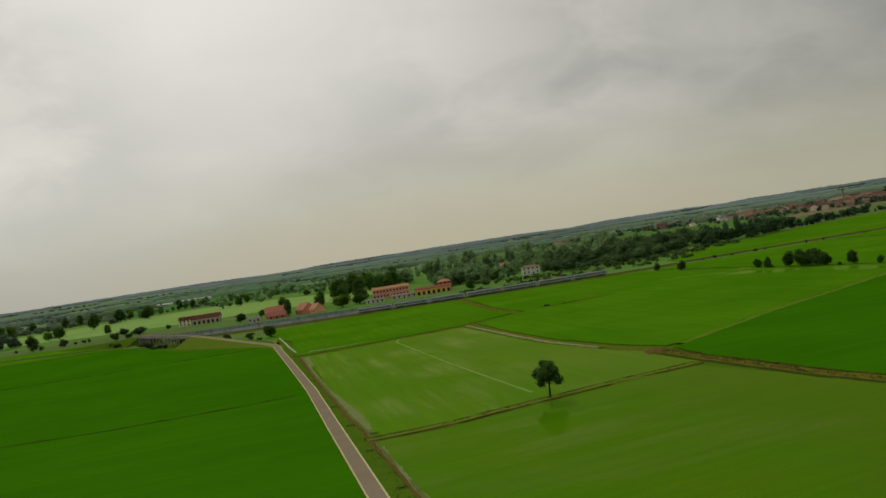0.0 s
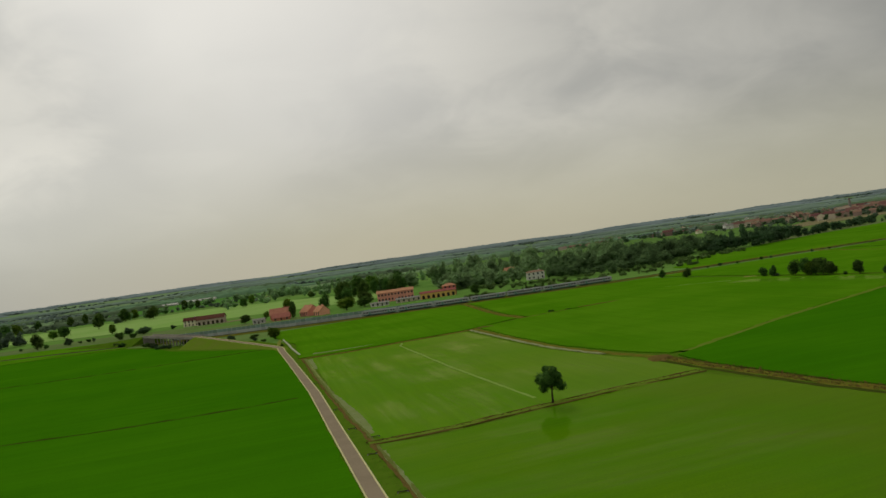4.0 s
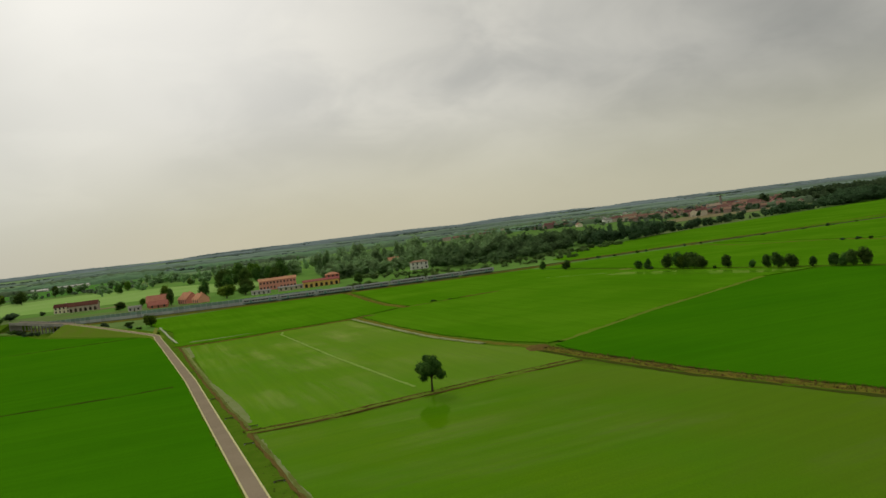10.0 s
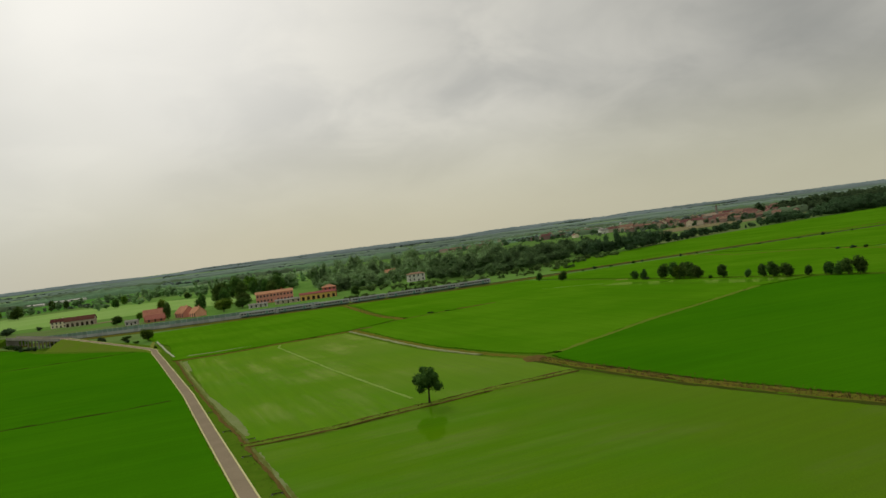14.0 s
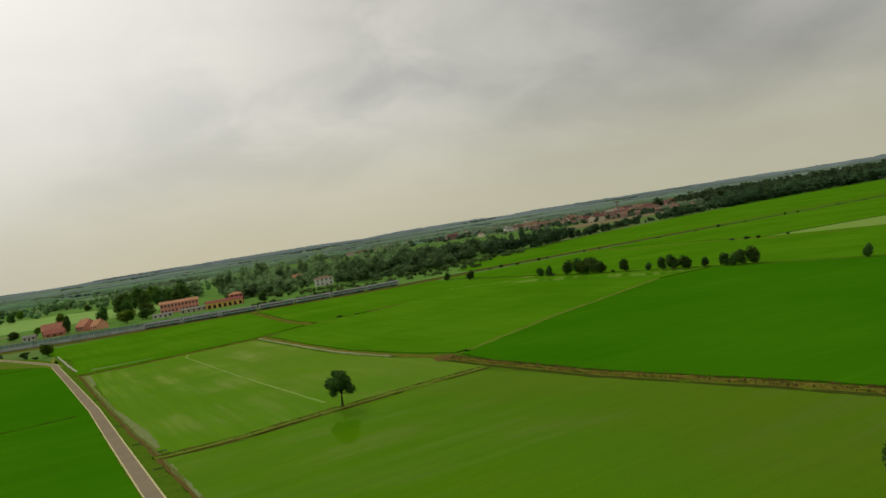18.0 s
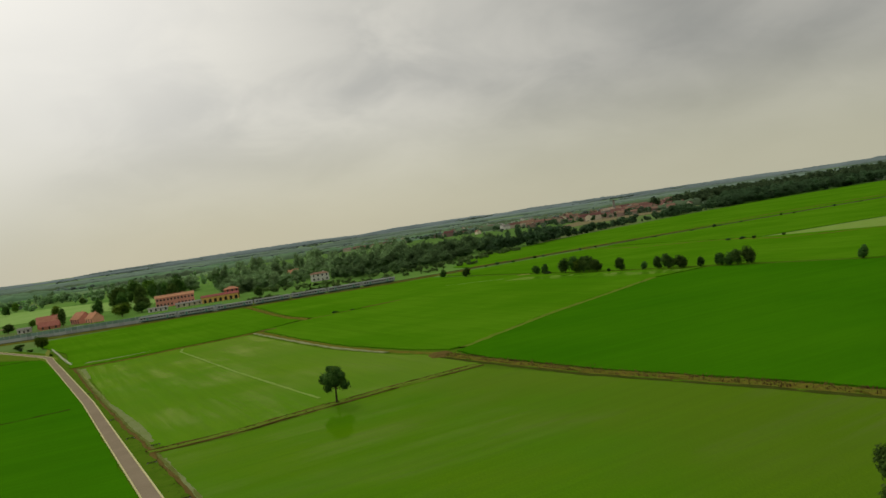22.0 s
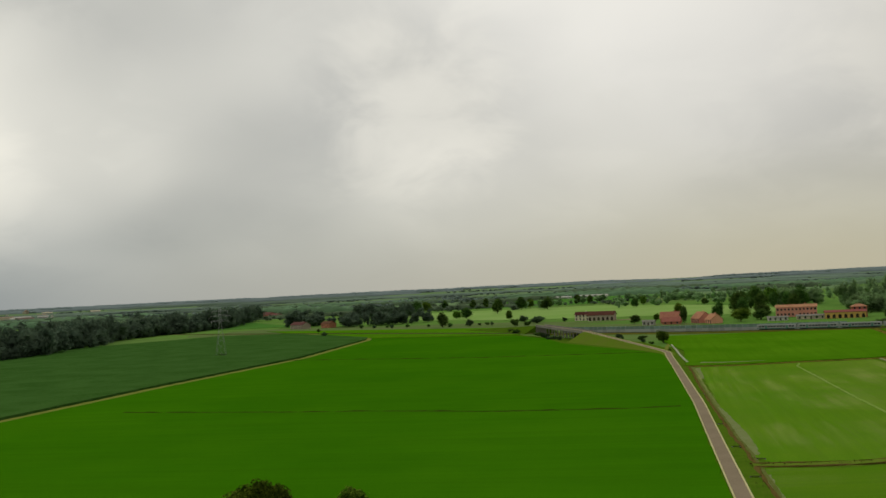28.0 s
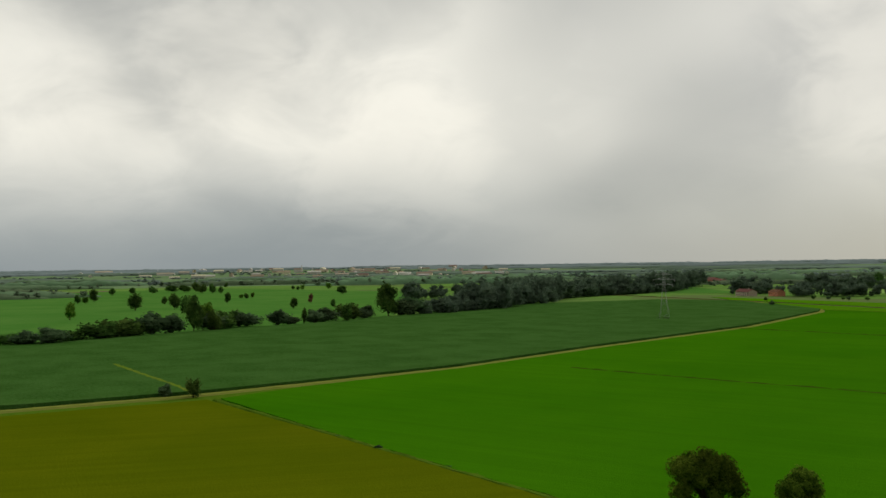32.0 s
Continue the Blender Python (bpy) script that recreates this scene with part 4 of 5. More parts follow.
def on_line(line, d):
    """Place and heading d metres along a line."""
    for a, b in zip(line, line[1:]):
        a, b = Vector(a), Vector(b)
        k = (b - a).length
        if d <= k:
            return a.lerp(b, d / k), math.atan2(b.y - a.y, b.x - a.x)
        d -= k
    return Vector(line[-1]), 0.0


def barrier(line, height, panel_mat, label, step=4.0, lower=0.0):
    root = empty("noise_barrier", pose(0, 0, 0), label, "noise barrier", "railway noise barriers")
    total = sum((Vector(b) - Vector(a)).length for a, b in zip(line, line[1:]))
    slab = pane = post = foot = None
    for i in range(int(total // step)):
        p, a = on_line(line, (i + 0.5) * step)
        m = pose(p.x, p.y, 0, 0, 0, math.degrees(a))
        if slab is None:
            slab = part("panel", box(-step / 2 + 0.12, step / 2 - 0.12, -0.06, 0.06, lower, height * 0.56), panel_mat, root)
            pane = part("upper_panel", box(-step / 2 + 0.12, step / 2 - 0.12, -0.04, 0.04, height * 0.56, height), PANEL_GREEN, root, "teal green upper panel")
            post = part("post", box(-step / 2 - 0.12, -step / 2 + 0.12, -0.14, 0.14, 0, height + 0.15), STEEL, root)
            foot = part("plinth", box(-step / 2 + 0.12, step / 2 - 0.12, -0.12, 0.12, 0, lower), CONCRETE, root) if lower else None
            for o in (slab, pane, post, foot):
                if o:
                    o.matrix_basis = m
        else:
            again("panel", slab, root, m)
            again("upper_panel", pane, root, m, "teal green upper panel")
            again("post", post, root, m)
            if foot:
                again("plinth", foot, root, m)


barrier([(-300, 708), (-262, 700), (-200, 690.5), (-145, 692), (-88, 697)], 4.8, PANEL, "railway noise barrier of grey and teal framed panels", 4.0, 0.5)

# road bridge over the railway
bridge = empty("road_bridge", pose(0, 0, 0), "concrete road bridge over the railway", "bridge")
along_b = (BRIDGE_B - BRIDGE_A)
span_b, turn_b = along_b.length, math.degrees(math.atan2(along_b.y, along_b.x))
mb = pose(BRIDGE_A.x, BRIDGE_A.y, 0, 0, 0, turn_b)
for nm, bm_, mt in (("deck", box(-1, span_b + 1, -4.0, 4.0, 5.2, 6.28, 0.1), CONCRETE), ("roadway", box(-1, span_b + 1, -2.6, 2.6, 6.28, 6.34), ROAD),
                    ("parapet", box(-1, span_b + 1, -3.9, -3.6, 6.28, 7.1), CONCRETE), ("parapet", box(-1, span_b + 1, 3.6, 3.9, 6.28, 7.1), CONCRETE)):
    part(nm, bm_, mt, bridge).matrix_basis = mb
for k in range(1, 5):
    bm_ = box(span_b * k / 5 - 0.6, span_b * k / 5 + 0.6, -3.4, 3.4, 4.5, 5.2, 0.1)
    for y in (-2.4, 0, 2.4):
        tube(bm_, (span_b * k / 5, y, -0.2), (span_b * k / 5, y, 4.6), 0.5, 0.5, 10)
    part("pier", bm_, CONCRETE, bridge).matrix_basis = mb
part("abutment", box(-2.5, 0.5, -4.2, 4.2, -0.2, 5.3, 0.1), CONCRETE, bridge).matrix_basis = mb
part("abutment", box(span_b - 0.5, span_b + 2.5, -4.2, 4.2, -0.2, 5.3, 0.1), CONCRETE, bridge).matrix_basis = mb
far_ramp = [tuple(BRIDGE_B), *[tuple(BRIDGE_B + along_b.normalized() * d + Vector((-d * 0.5, 0, -d * 0.06))) for d in (30, 60, 100)]]
fv, ff = [], []
for i, p in enumerate(far_ramp):
    p = Vector(p)
    s = Vector((along_b.y, -along_b.x, 0)).normalized()
    foot = 3.6 + p.z * 1.7
    fv += [tuple(p - s * foot - Vector((0, 0, p.z + 0.05))), tuple(p - s * 3.3), tuple(p + s * 3.3), tuple(p + s * foot - Vector((0, 0, p.z + 0.05)))]
for i in range(3):
    ff += [(i * 4 + j, i * 4 + j + 1, i * 4 + j + 5, i * 4 + j + 4) for j in range(3)]
ff.append((0, 1, 2, 3))
tagged(raw("far_embankment", fv, ff, VERGE), "grassy embankment beyond the bridge", "embankment", kind="structure")


# ---- train ----
def make_train():
    first = None
    line = RAIL_LINE
    start = 0.0
    best = 1e9
    d = 0.0
    while d < 2200:
        p, a = on_line(line, d)
        if (p - Vector((-146, 686, 0))).length < best:
            best, start = (p - Vector((-146, 686, 0))).length, d
        d += 2.0
    for i in range(7):
        p, a = on_line(line, start + 13 + i * 26.4)
        m = pose(p.x + 2.35 * math.sin(a), p.y - 2.35 * math.cos(a), 0.61, 0, 0, math.degrees(a))
        if first is None:
            first = empty("railway_coach", m, "pale grey and green double-deck railway coach on the track", "railway coach", "coaches of the train")
            part("body", box(-12.9, 12.9, -1.4, 1.4, 0.9, 3.5, 0.15), TRAIN_GREY, first)
            part("roof", box(-12.8, 12.8, -1.2, 1.2, 3.5, 3.85, 0.14), STEEL, first)
            part("stripe", box(-12.7, 12.7, -1.415, 1.415, 0.95, 1.35), TRAIN_GREEN, first, "green stripe along the foot of the body")
            part("underframe", box(-11.5, 11.5, -1.1, 1.1, 0.45, 0.9), TRAIN_DARK, first)
            for x in (-8.6, 8.6):
                bm = box(x - 1.6, x + 1.6, -1.2, 1.2, 0.3, 0.7, 0.05)
                for wx in (-1.2, 1.2):
                    for wy in (-0.75, 0.75):
                        tube(bm, (x + wx, wy - 0.07, 0.45), (x + wx, wy + 0.07, 0.45), 0.45, 0.45, 12)
                part("bogie", bm, TRAIN_DARK, first)
            pane = None
            for s in (-1, 1):
                for k in range(12):
                    if k in (2, 9):
                        continue
                    mm = pose(-10.7 + k * 1.95, s * 1.41, 2.55)
                    if pane is None:
                        pane = part("window", box(-0.7, 0.7, -0.02, 0.02, -0.45, 0.45), GLASS, first)
                        pane.matrix_basis = mm
                    else:
                        again("window", pane, first, mm)
                for x in (-6.8, 6.85):
                    part("door", box(x - 0.65, x + 0.65, s * 1.42 - 0.02, s * 1.42 + 0.02, 1.0, 3.2), TRAIN_GREEN, first, "green sliding door")
        else:
            copy_thing(first, m)


make_train()


# ---- buildings ----
def house(name, label, x, y, turn, length, depth, wall_h, roof_h, wall, roof, floors=2, bays=5, category="house", group="", arches=False, chimney=True, hip=0.0, glazed=True):
    root = empty(name, pose(x, y, 0, 0, 0, turn), label, category, group)
    l, d = length / 2, depth / 2
    bm = box(-l, l, -d, d, -0.3, wall_h)
    if not hip:
        for s in (-1, 1):
            v = [bm.verts.new((s * l, -d, wall_h)), bm.verts.new((s * l, d, wall_h)), bm.verts.new((s * l, 0, wall_h + roof_h - 0.15)), bm.verts.new((s * (l - 0.3), -d, wall_h)), bm.verts.new((s * (l - 0.3), d, wall_h)), bm.verts.new((s * (l - 0.3), 0, wall_h + roof_h - 0.15))]
            bm.faces.new((v[0], v[1], v[2]))
            bm.faces.new((v[3], v[5], v[4]))
            bm.faces.new((v[0], v[2], v[5], v[3]))
            bm.faces.new((v[1], v[4], v[5], v[2]))
    part("wall", bm, wall, root)
    o, th = 0.6, 0.22
    k = roof_h / d
    top, low = wall_h + roof_h, wall_h - o * k
    rl = l - hip
    bm = bmesh.new()
    for z in (0, th):
        pts = [(-l - o, -d - o, low + z), (l + o, -d - o, low + z), (rl + (o if not hip else 0), 0, top + z), (-rl - (o if not hip else 0), 0, top + z), (l + o, d + o, low + z), (-l - o, d + o, low + z)]
        v = [bm.verts.new(p) for p in pts]
        bm.faces.new((v[0], v[1], v[2], v[3]))
        bm.faces.new((v[3], v[2], v[4], v[5]))
        if hip:
            bm.faces.new((v[1], v[4], v[2]))
            bm.faces.new((v[0], v[3], v[5]))
        if z == 0:
            first = v
    for a, b in ((0, 1), (1, 2), (2, 4), (4, 5), (5, 3), (3, 0)):
        bm.faces.new((first[a], first[b], v[b], v[a]))
    part("roof", bm, roof, root)
    if chimney:
        part("chimney", box(l * 0.4, l * 0.4 + 0.8, -0.4, 0.4, top - 0.6, top + 1.1, 0.05), wall, root)
    if not glazed:
        return root
    fh = wall_h / floors
    pane = None
    for s in (-1, 1):
        for f in range(floors):
            for b in range(bays):
                bx = -l + (b + 0.5) * length / bays
                # the wall is solid here: dark panels stand for shade inside arches
                if arches and f == 0:
                    bm = bmesh.new()
                    w, h0 = length / bays * 0.27, fh * 0.42
                    ring = [(-w, 0.1), (w, 0.1)] + [(w * math.cos(q * 0.3142), h0 + w * math.sin(q * 0.3142)) for q in range(11)]
                    face = bm.faces.new([bm.verts.new((bx + px, s * (d + 0.03), pz)) for px, pz in ring])
                    ext = bmesh.ops.extrude_face_region(bm, geom=[face])
                    bmesh.ops.translate(bm, vec=(0, -s * 0.25, 0), verts=[e for e in ext["geom"] if isinstance(e, bmesh.types.BMVert)])
                    part("arch", bm, DARKWOOD, root, "dark panel in place of the shade inside an arch")
                    continue
                m = pose(bx, s * (d + 0.02), fh * (f + 0.55))
                if f == 0 and b == bays // 2:
                    part("door", box(bx - 0.6, bx + 0.6, s * (d + 0.03) - 0.05, s * (d + 0.03) + 0.05, 0, 2.1), DARKWOOD, root, "dark wooden door")
                    continue
                if pane is None:
                    pane = part("window", box(-0.75, 0.75, -0.05, 0.05, -0.85, 0.85), GLASS, root)
                    pane.matrix_basis = m
                    sill = part("sill", box(-0.9, 0.9, -0.12, 0.12, -1.0, -0.88), CONCRETE, pane)
                else:
                    w = again("window", pane, root, m)
                    again("sill", sill, w, pose(0, 0, 0))
    return root


# the farm beyond the barrier
house("farmhouse", "long salmon-pink farmhouse with dark windows and a red tiled roof", -156, 893, 10, 34, 10, 8.6, 2.0, SALMON, TILE_RED, 2, 11, group="farm")
house("farm_wing", "low ochre farm wing with dark arches and a red roof", -110, 846, 14, 31, 8, 5.0, 1.4, OCHRE, TILE_RED, 1, 7, "farm building", "farm", arches=True, chimney=False)
house("farm_tower", "square red brick tower house with a low tiled roof", -101, 860, 14, 11.5, 9, 8.6, 1.8, BRICK, TILE_RED, 3, 3, "tower house", "farm", chimney=False, hip=4.0)
house("farm_shed", "low grey-roofed shed in the farmyard", -136, 842, 12, 22, 7, 2.8, 1.0, CREAM, CONCRETE, 1, 5, "shed", "farm", chimney=False)
house("farm_shed", "low grey-roofed shed beside the farmyard wall", -160, 830, 14, 16, 6, 2.6, 0.9, WHITE, CONCRETE, 1, 4, "shed", "farm", chimney=False)
house("red_house", "red brick house with a broad clay tile roof", -252, 838, 12, 18, 12, 4.4, 5.2, BRICK, TILE_RED, 2, 4, group="houses by the railway")
house("red_house", "low brick annexe of the red house", -244, 812, 12, 15, 8, 2.6, 3.2, BRICK, TILE_RED, 1, 3, group="houses by the railway", chimney=False)
house("gabled_house", "pale pink house with stepped red tile roofs", -222, 826, -50, 16, 12, 4.0, 5.2, SALMON, TILE_RED, 2, 4, group="houses by the railway")
house("gabled_house", "pink gabled house with a red tiled roof", -208, 812, -50, 12, 10, 3.4, 4.4, SALMON, TILE_RED, 2, 3, group="houses by the railway")
house("white_shed", "small whitewashed shed beside the houses", -262, 806, 5, 10, 6, 3.0, 1.2, WHITE, CONCRETE, 1, 3, "shed", chimney=False)
house("old_farmhouse", "cream farmhouse with an old brown tiled roof", -374, 936, 8, 15, 10, 6.0, 2.8, CREAM, TILE_BROWN, 2, 4, group="old farm")
house("old_barn", "open-fronted barn with a dark brown roof", -350, 927, 8, 27, 11, 5.6, 3.4, CREAM, TILE_BROWN, 1, 6, "barn", "old farm", arches=True, chimney=False)
house("villa", "white three-bay villa among trees with a low red roof", -25, 945, 8, 17, 10, 7.2, 1.3, WHITE, TILE_FAR, 2, 4, category="villa", hip=4.0)
house("wood_house", "tall house with a red roof deep in the wood", -57, 1085, 12, 11, 8, 7.8, 3.2, SALMON, TILE_RED, 2, 4)
house("red_farm", "long distant red brick farm building", -1230, 1440, -30, 84, 16, 7, 4, BRICK, TILE_FAR, 2, 18, "farm building", chimney=False)
house("red_farm", "distant farm building with a pale gable", -1170, 1400, -30, 40, 14, 6, 3, CREAM, TILE_FAR, 2, 9, "farm building", chimney=False)
house("roadside_farm", "farm building with a brown roof among trees", -735, 925, -25, 32, 11, 5, 3, CREAM, TILE_FAR, 2, 7, "farm building")
house("roadside_farm", "brown-roofed barn beside the farm among trees", -700, 935, -25, 20, 10, 5, 2.6, BRICK, TILE_BROWN, 1, 4, "barn", chimney=False)
for x, y, l in ((-935, 2190, 60), (-885, 2290, 75), (-1040, 2100, 22)):
    house("greenhouse", "long low white greenhouse in the fields", x, y, 8, l, 16, 4, 2, WHITE, WHITE, 1, 3, "greenhouse", "greenhouses", chimney=False, glazed=False)


# ---- pylon in the maize ----
def make_pylon():
    root = empty("pylon", pose(-474, 508, 0, 0, 0, 35), "grey lattice power pylon standing in the maize", "pylon")

    def half(z):
        return 3.4 - 2.7 * min(1.0, z / 24.0) if z < 24 else 0.7

    levels = [0, 5, 9.5, 13.5, 17, 20, 22.5, 25, 28, 31, 34]
    for sx in (-1, 1):
        for sy in (-1, 1):
            bm = bmesh.new()
            for a, b in zip(levels, levels[1:]):
                tube(bm, (sx * half(a), sy * half(a), a), (sx * half(b), sy * half(b), b), 0.06, 0.05, 4)
            part("leg", bm, STEEL, root)
            part("footing", box(sx * 3.4 - 0.5, sx * 3.4 + 0.5, sy * 3.4 - 0.5, sy * 3.4 + 0.5, -0.2, 0.6), CONCRETE, root)
    for a, b in zip(levels, levels[1:]):
        bm = bmesh.new()
        for sx, sy, ex, ey in ((-1, -1, 1, -1), (1, -1, 1, 1), (1, 1, -1, 1), (-1, 1, -1, -1)):
            tube(bm, (sx * half(a), sy * half(a), a), (ex * half(b), ey * half(b), b), 0.025, 0.025, 4)
            tube(bm, (ex * half(a), ey * half(a), a), (sx * half(b), sy * half(b), b), 0.025, 0.025, 4)
        part("brace", bm, STEEL, root)
    for z, w in ((25, 6.0), (28.5, 7.5), (32, 5.5)):
        bm = bmesh.new()
        for s in (-1, 1):
            tube(bm, (0, 0, z + 1.2), (s * w, 0, z), 0.09, 0.06, 4)
            tube(bm, (0, 0.7, z), (s * w, 0, z), 0.08, 0.06, 4)
            tube(bm, (0, -0.7, z), (s * w, 0, z), 0.08, 0.06, 4)
            tube(bm, (s * w, 0, z), (s * w, 0, z - 1.6), 0.12, 0.12, 5)
        part("crossarm", bm, STEEL, root)


make_pylon()

# ---- trees that stand alone ----
lone = tree("lone_tree", "dark green lone tree on a bund in the paddies", "tree", 11, 9.2, 8.4, 5200, 0.26, LEAF_DARK, 0.24, 16)
lone.matrix_basis = pose(-6.4, 231.4, 0.3)
near_a = tree("field_tree", "broad leafy walnut tree in the rice field", "tree", 23, 12.4, 14.6, 15000, 0.25, LEAF_OLIVE, 0.03, 96, dome=True, clump=0.72)
near_a.matrix_basis = pose(-106.2, 122.3, 0)
near_b = tree("field_tree", "rounded dark tree next to the walnut tree", "tree", 31, 9.6, 8.6, 8500, 0.23, LEAF_OLIVE, -0.06, 60, dome=True, clump=0.8)
near_b.matrix_basis = pose(-95.6, 132.8, 0)
near_c = tree("field_tree", "dark rounded tree at the edge of the rice", "tree", 37, 10.2, 8.4, 5000, 0.28, LEAF_DARK, 0.14, 14)
near_c.matrix_basis = pose(57.5, 97, -0.9)

BROAD = ("tree", "broadleaf tree", "tree", "field trees")
BUSHY = ("shrub", "bushy shrub", "shrub", "field shrubs")
POPLAR = ("poplar", "slim poplar", "tree", "field trees")
broad = [proto(BROAD, s, 1100, 0.36, m, -0.02, 17) for s, m in ((1, LEAF_DARK), (2, LEAF_DARK), (3, LEAF_MID))]
bushy = [proto(BUSHY, s, 800, 0.38, m, -0.08, 14) for s, m in ((4, LEAF_EAST), (5, LEAF_DARK))]
pale = [proto(BUSHY, 6, 800, 0.36, LEAF_PALE, -0.08, 14)]
poplar = [proto(POPLAR, 7, 900, 0.34, LEAF_DARK, 0.06, 14, 1.25, 5.0)]
copper = [proto(BROAD, 8, 900, 0.36, LEAF_RED, 0.0, 14)]

stand(broad, [(113, 564, 5.3, 5.3), (116, 553, 6.2, 4.4), (144, 492, 7.8, 6.6), (151, 475, 4.4, 3.8), (155, 464, 7.4, 5.4), (157, 456, 7.8, 7.0), (161, 449, 6.8, 7.4), (168, 442, 5.4, 4.7)], 1, "dark round tree in a row on a bund")
stand(broad, [(124, 537, 8.6, 8.0), (128, 527, 9.4, 8.5), (131, 521, 9.6, 9.5), (133, 516, 9.2, 8.8), (136, 511, 7.4, 7.6), (129, 524, 8.0, 8.0), (174, 430, 6.8, 6.4), (176, 425, 6.2, 6.4), (178, 421, 8.2, 6.4), (181, 416, 8.4, 7.4), (206, 363, 5.8, 4.6), (173, 433, 6.3, 2.0)], 2, "dark tree in a clump on a bund")
stand(bushy, [(117, 550, 2.2, 3.7), (139, 499, 2.7, 2.4), (257, 579, 3.1, 2.9), (273, 571, 2.4, 2.6), (255, 592, 2.2, 4.6), (249, 601, 1.9, 3.4), (-8, 510, 1.5, 3.4), (1, 511, 1.1, 2.4)], 3, "dark shrub on a field bund")
stand(broad, [(81, 643, 6.5, 6.1), (68, 675, 6.4, 6.0)], 4, "dark tree below the railway")
stand(poplar, [(-236, 822, 15.5, 9.0), (-201, 1100, 20, 15), (-232, 1180, 17.5, 14), (-225, 1150, 18, 10)], 5, "dark poplar behind the farm")
stand(broad, [(-181, 583, 8.4, 8.5), (-285, 835, 8.4, 11.8), (-280, 884, 7.4, 7.4), (-451, 1323, 13.5, 10.7), (-242, 1060, 15, 16), (-202, 881, 10.9, 10.8), (-178, 850, 9.5, 13), (-190, 830, 12.4, 16), (-218, 1040, 11.3, 13.6), (-239, 1100, 13.1, 8), (-72, 800, 9.4, 9.4)], 6, "dark leafy tree near the farm")
stand(bushy, [(-390, 925, 4.5, 6.5), (-277, 632, 3.5, 8.4), (-262, 640, 4.0, 7), (-292, 655, 3.8, 7), (-345, 716, 4.5, 9), (-356, 730, 4.5, 8), (-215, 600, 2.6, 5), (-205, 612, 2.4, 5), (-196, 590, 2.2, 4), (-236, 628, 3, 5), (-246, 634, 3.5, 5), (-268, 625, 3, 5), (-300, 668, 4, 6), (-310, 680, 4, 6), (-222, 622, 2.5, 5), (-186, 575, 2, 4), (-230, 640, 3, 6), (-210, 632, 2.5, 6)], 7, "rough green shrub by the railway")
rail_rng = random.Random(41)
stand(bushy, [(x, 0.338 * x + 697 + rail_rng.uniform(-3, 3), rail_rng.uniform(1.2, 3.2), rail_rng.uniform(1.8, 5.0)) for x in (108, 118, 131, 150, 158, 190, 205, 240, 262, 300, 322, 330, 352, 398, 410, 460, 490, 530)], 31, "rough green shrub by the railway")
stand(pale, [(-58, 722, 5.8, 5.8), (-52, 724, 4.3, 3.6), (-40, 722, 5.0, 3.6), (-35, 724, 4.3, 4.3), (-30, 726, 5.3, 3.1), (-21, 730, 5.2, 3.5), (-17, 736, 5.1, 5.9), (-9, 738, 6.5, 8.7), (5, 744, 5, 7), (18, 750, 5, 8), (32, 756, 5.5, 8), (-70, 735, 4.5, 7)], 8, "pale green shrub behind the railway")
stand(broad, [(-661, 394, 29, 21), (-598, 212, 23, 13), (-612, 223, 20, 13)], 9, "dark tree at the edge of the maize")
stand(poplar, [(-623, 336, 14.9, 12)], 9, "dark conical tree in the hedge")
stand(bushy, [(x, y, h * 1.12, w * 1.4) for x, y, h, w in [(-567, 96, 8.4, 12), (-560, 105, 8, 12), (-560, 118, 9.5, 14), (-570, 132, 8, 13), (-574, 146, 12, 16), (-580, 158, 13.5, 16), (-584, 170, 11, 14), (-590, 182, 13.7, 16), (-596, 196, 12, 16), (-606, 226, 12, 15), (-611, 234, 10.5, 13), (-618, 240, 12, 12), (-627, 246, 14, 12), (-629, 254, 10.5, 14), (-631, 262, 9, 14), (-622, 281, 10.8, 12), (-625, 291, 6.5, 10), (-628, 312, 9.5, 12), (-633, 323, 10.5, 14), (-631, 318, 9, 11), (-642, 346, 14.5, 15), (-667, 376, 9.5, 13), (-650, 366, 7, 10), (-550, 60, 10, 16), (-545, 40, 9, 18), (-670, 421, 15, 20), (-664, 408, 13, 16)]], 10, "bushy thicket in the hedge behind the maize")
stand(broad, [(-821, 187, 16.3, 10.1), (-959, 280, 17.2, 15.9), (-954, 318, 16, 12), (-794, 275, 17.8, 13.4), (-1218, 286, 10.9, 9.3), (-1209, 293, 9.2, 8.2), (-1255, 315, 17.8, 13), (-1563, 420, 12.9, 12), (-1086, 350, 10.3, 7.9), (-1603, 497, 12.5, 17.8), (-1607, 465, 11, 12), (-1668, 553, 12.6, 28), (-1646, 566, 12.5, 23), (-1623, 579, 16.9, 16), (-595, 224, 14, 10)], 20, "dark lone tree in the meadow")
stand(broad, [(-604, 1367, 19, 22), (-445, 1316, 14, 10), (-353, 1333, 10, 11), (-278, 949, 15.6, 11.4), (-219, 872, 17, 11), (-236, 1020, 22, 15), (-245, 1154, 25, 20), (-241, 1222, 24, 18), (-180, 861, 14, 18), (-212, 940, 19, 13), (-250, 1060, 18, 14), (-210, 1010, 20, 14), (-185, 1040, 18, 16), (-270, 1200, 20, 17), (-220, 1290, 22, 20), (-200, 1180, 20, 18)], 21, "tall dark tree behind the farm")
stand(poplar, [(-628, 304, 11.9, 5.1)], 11, "thin tree in the hedge behind the maize")
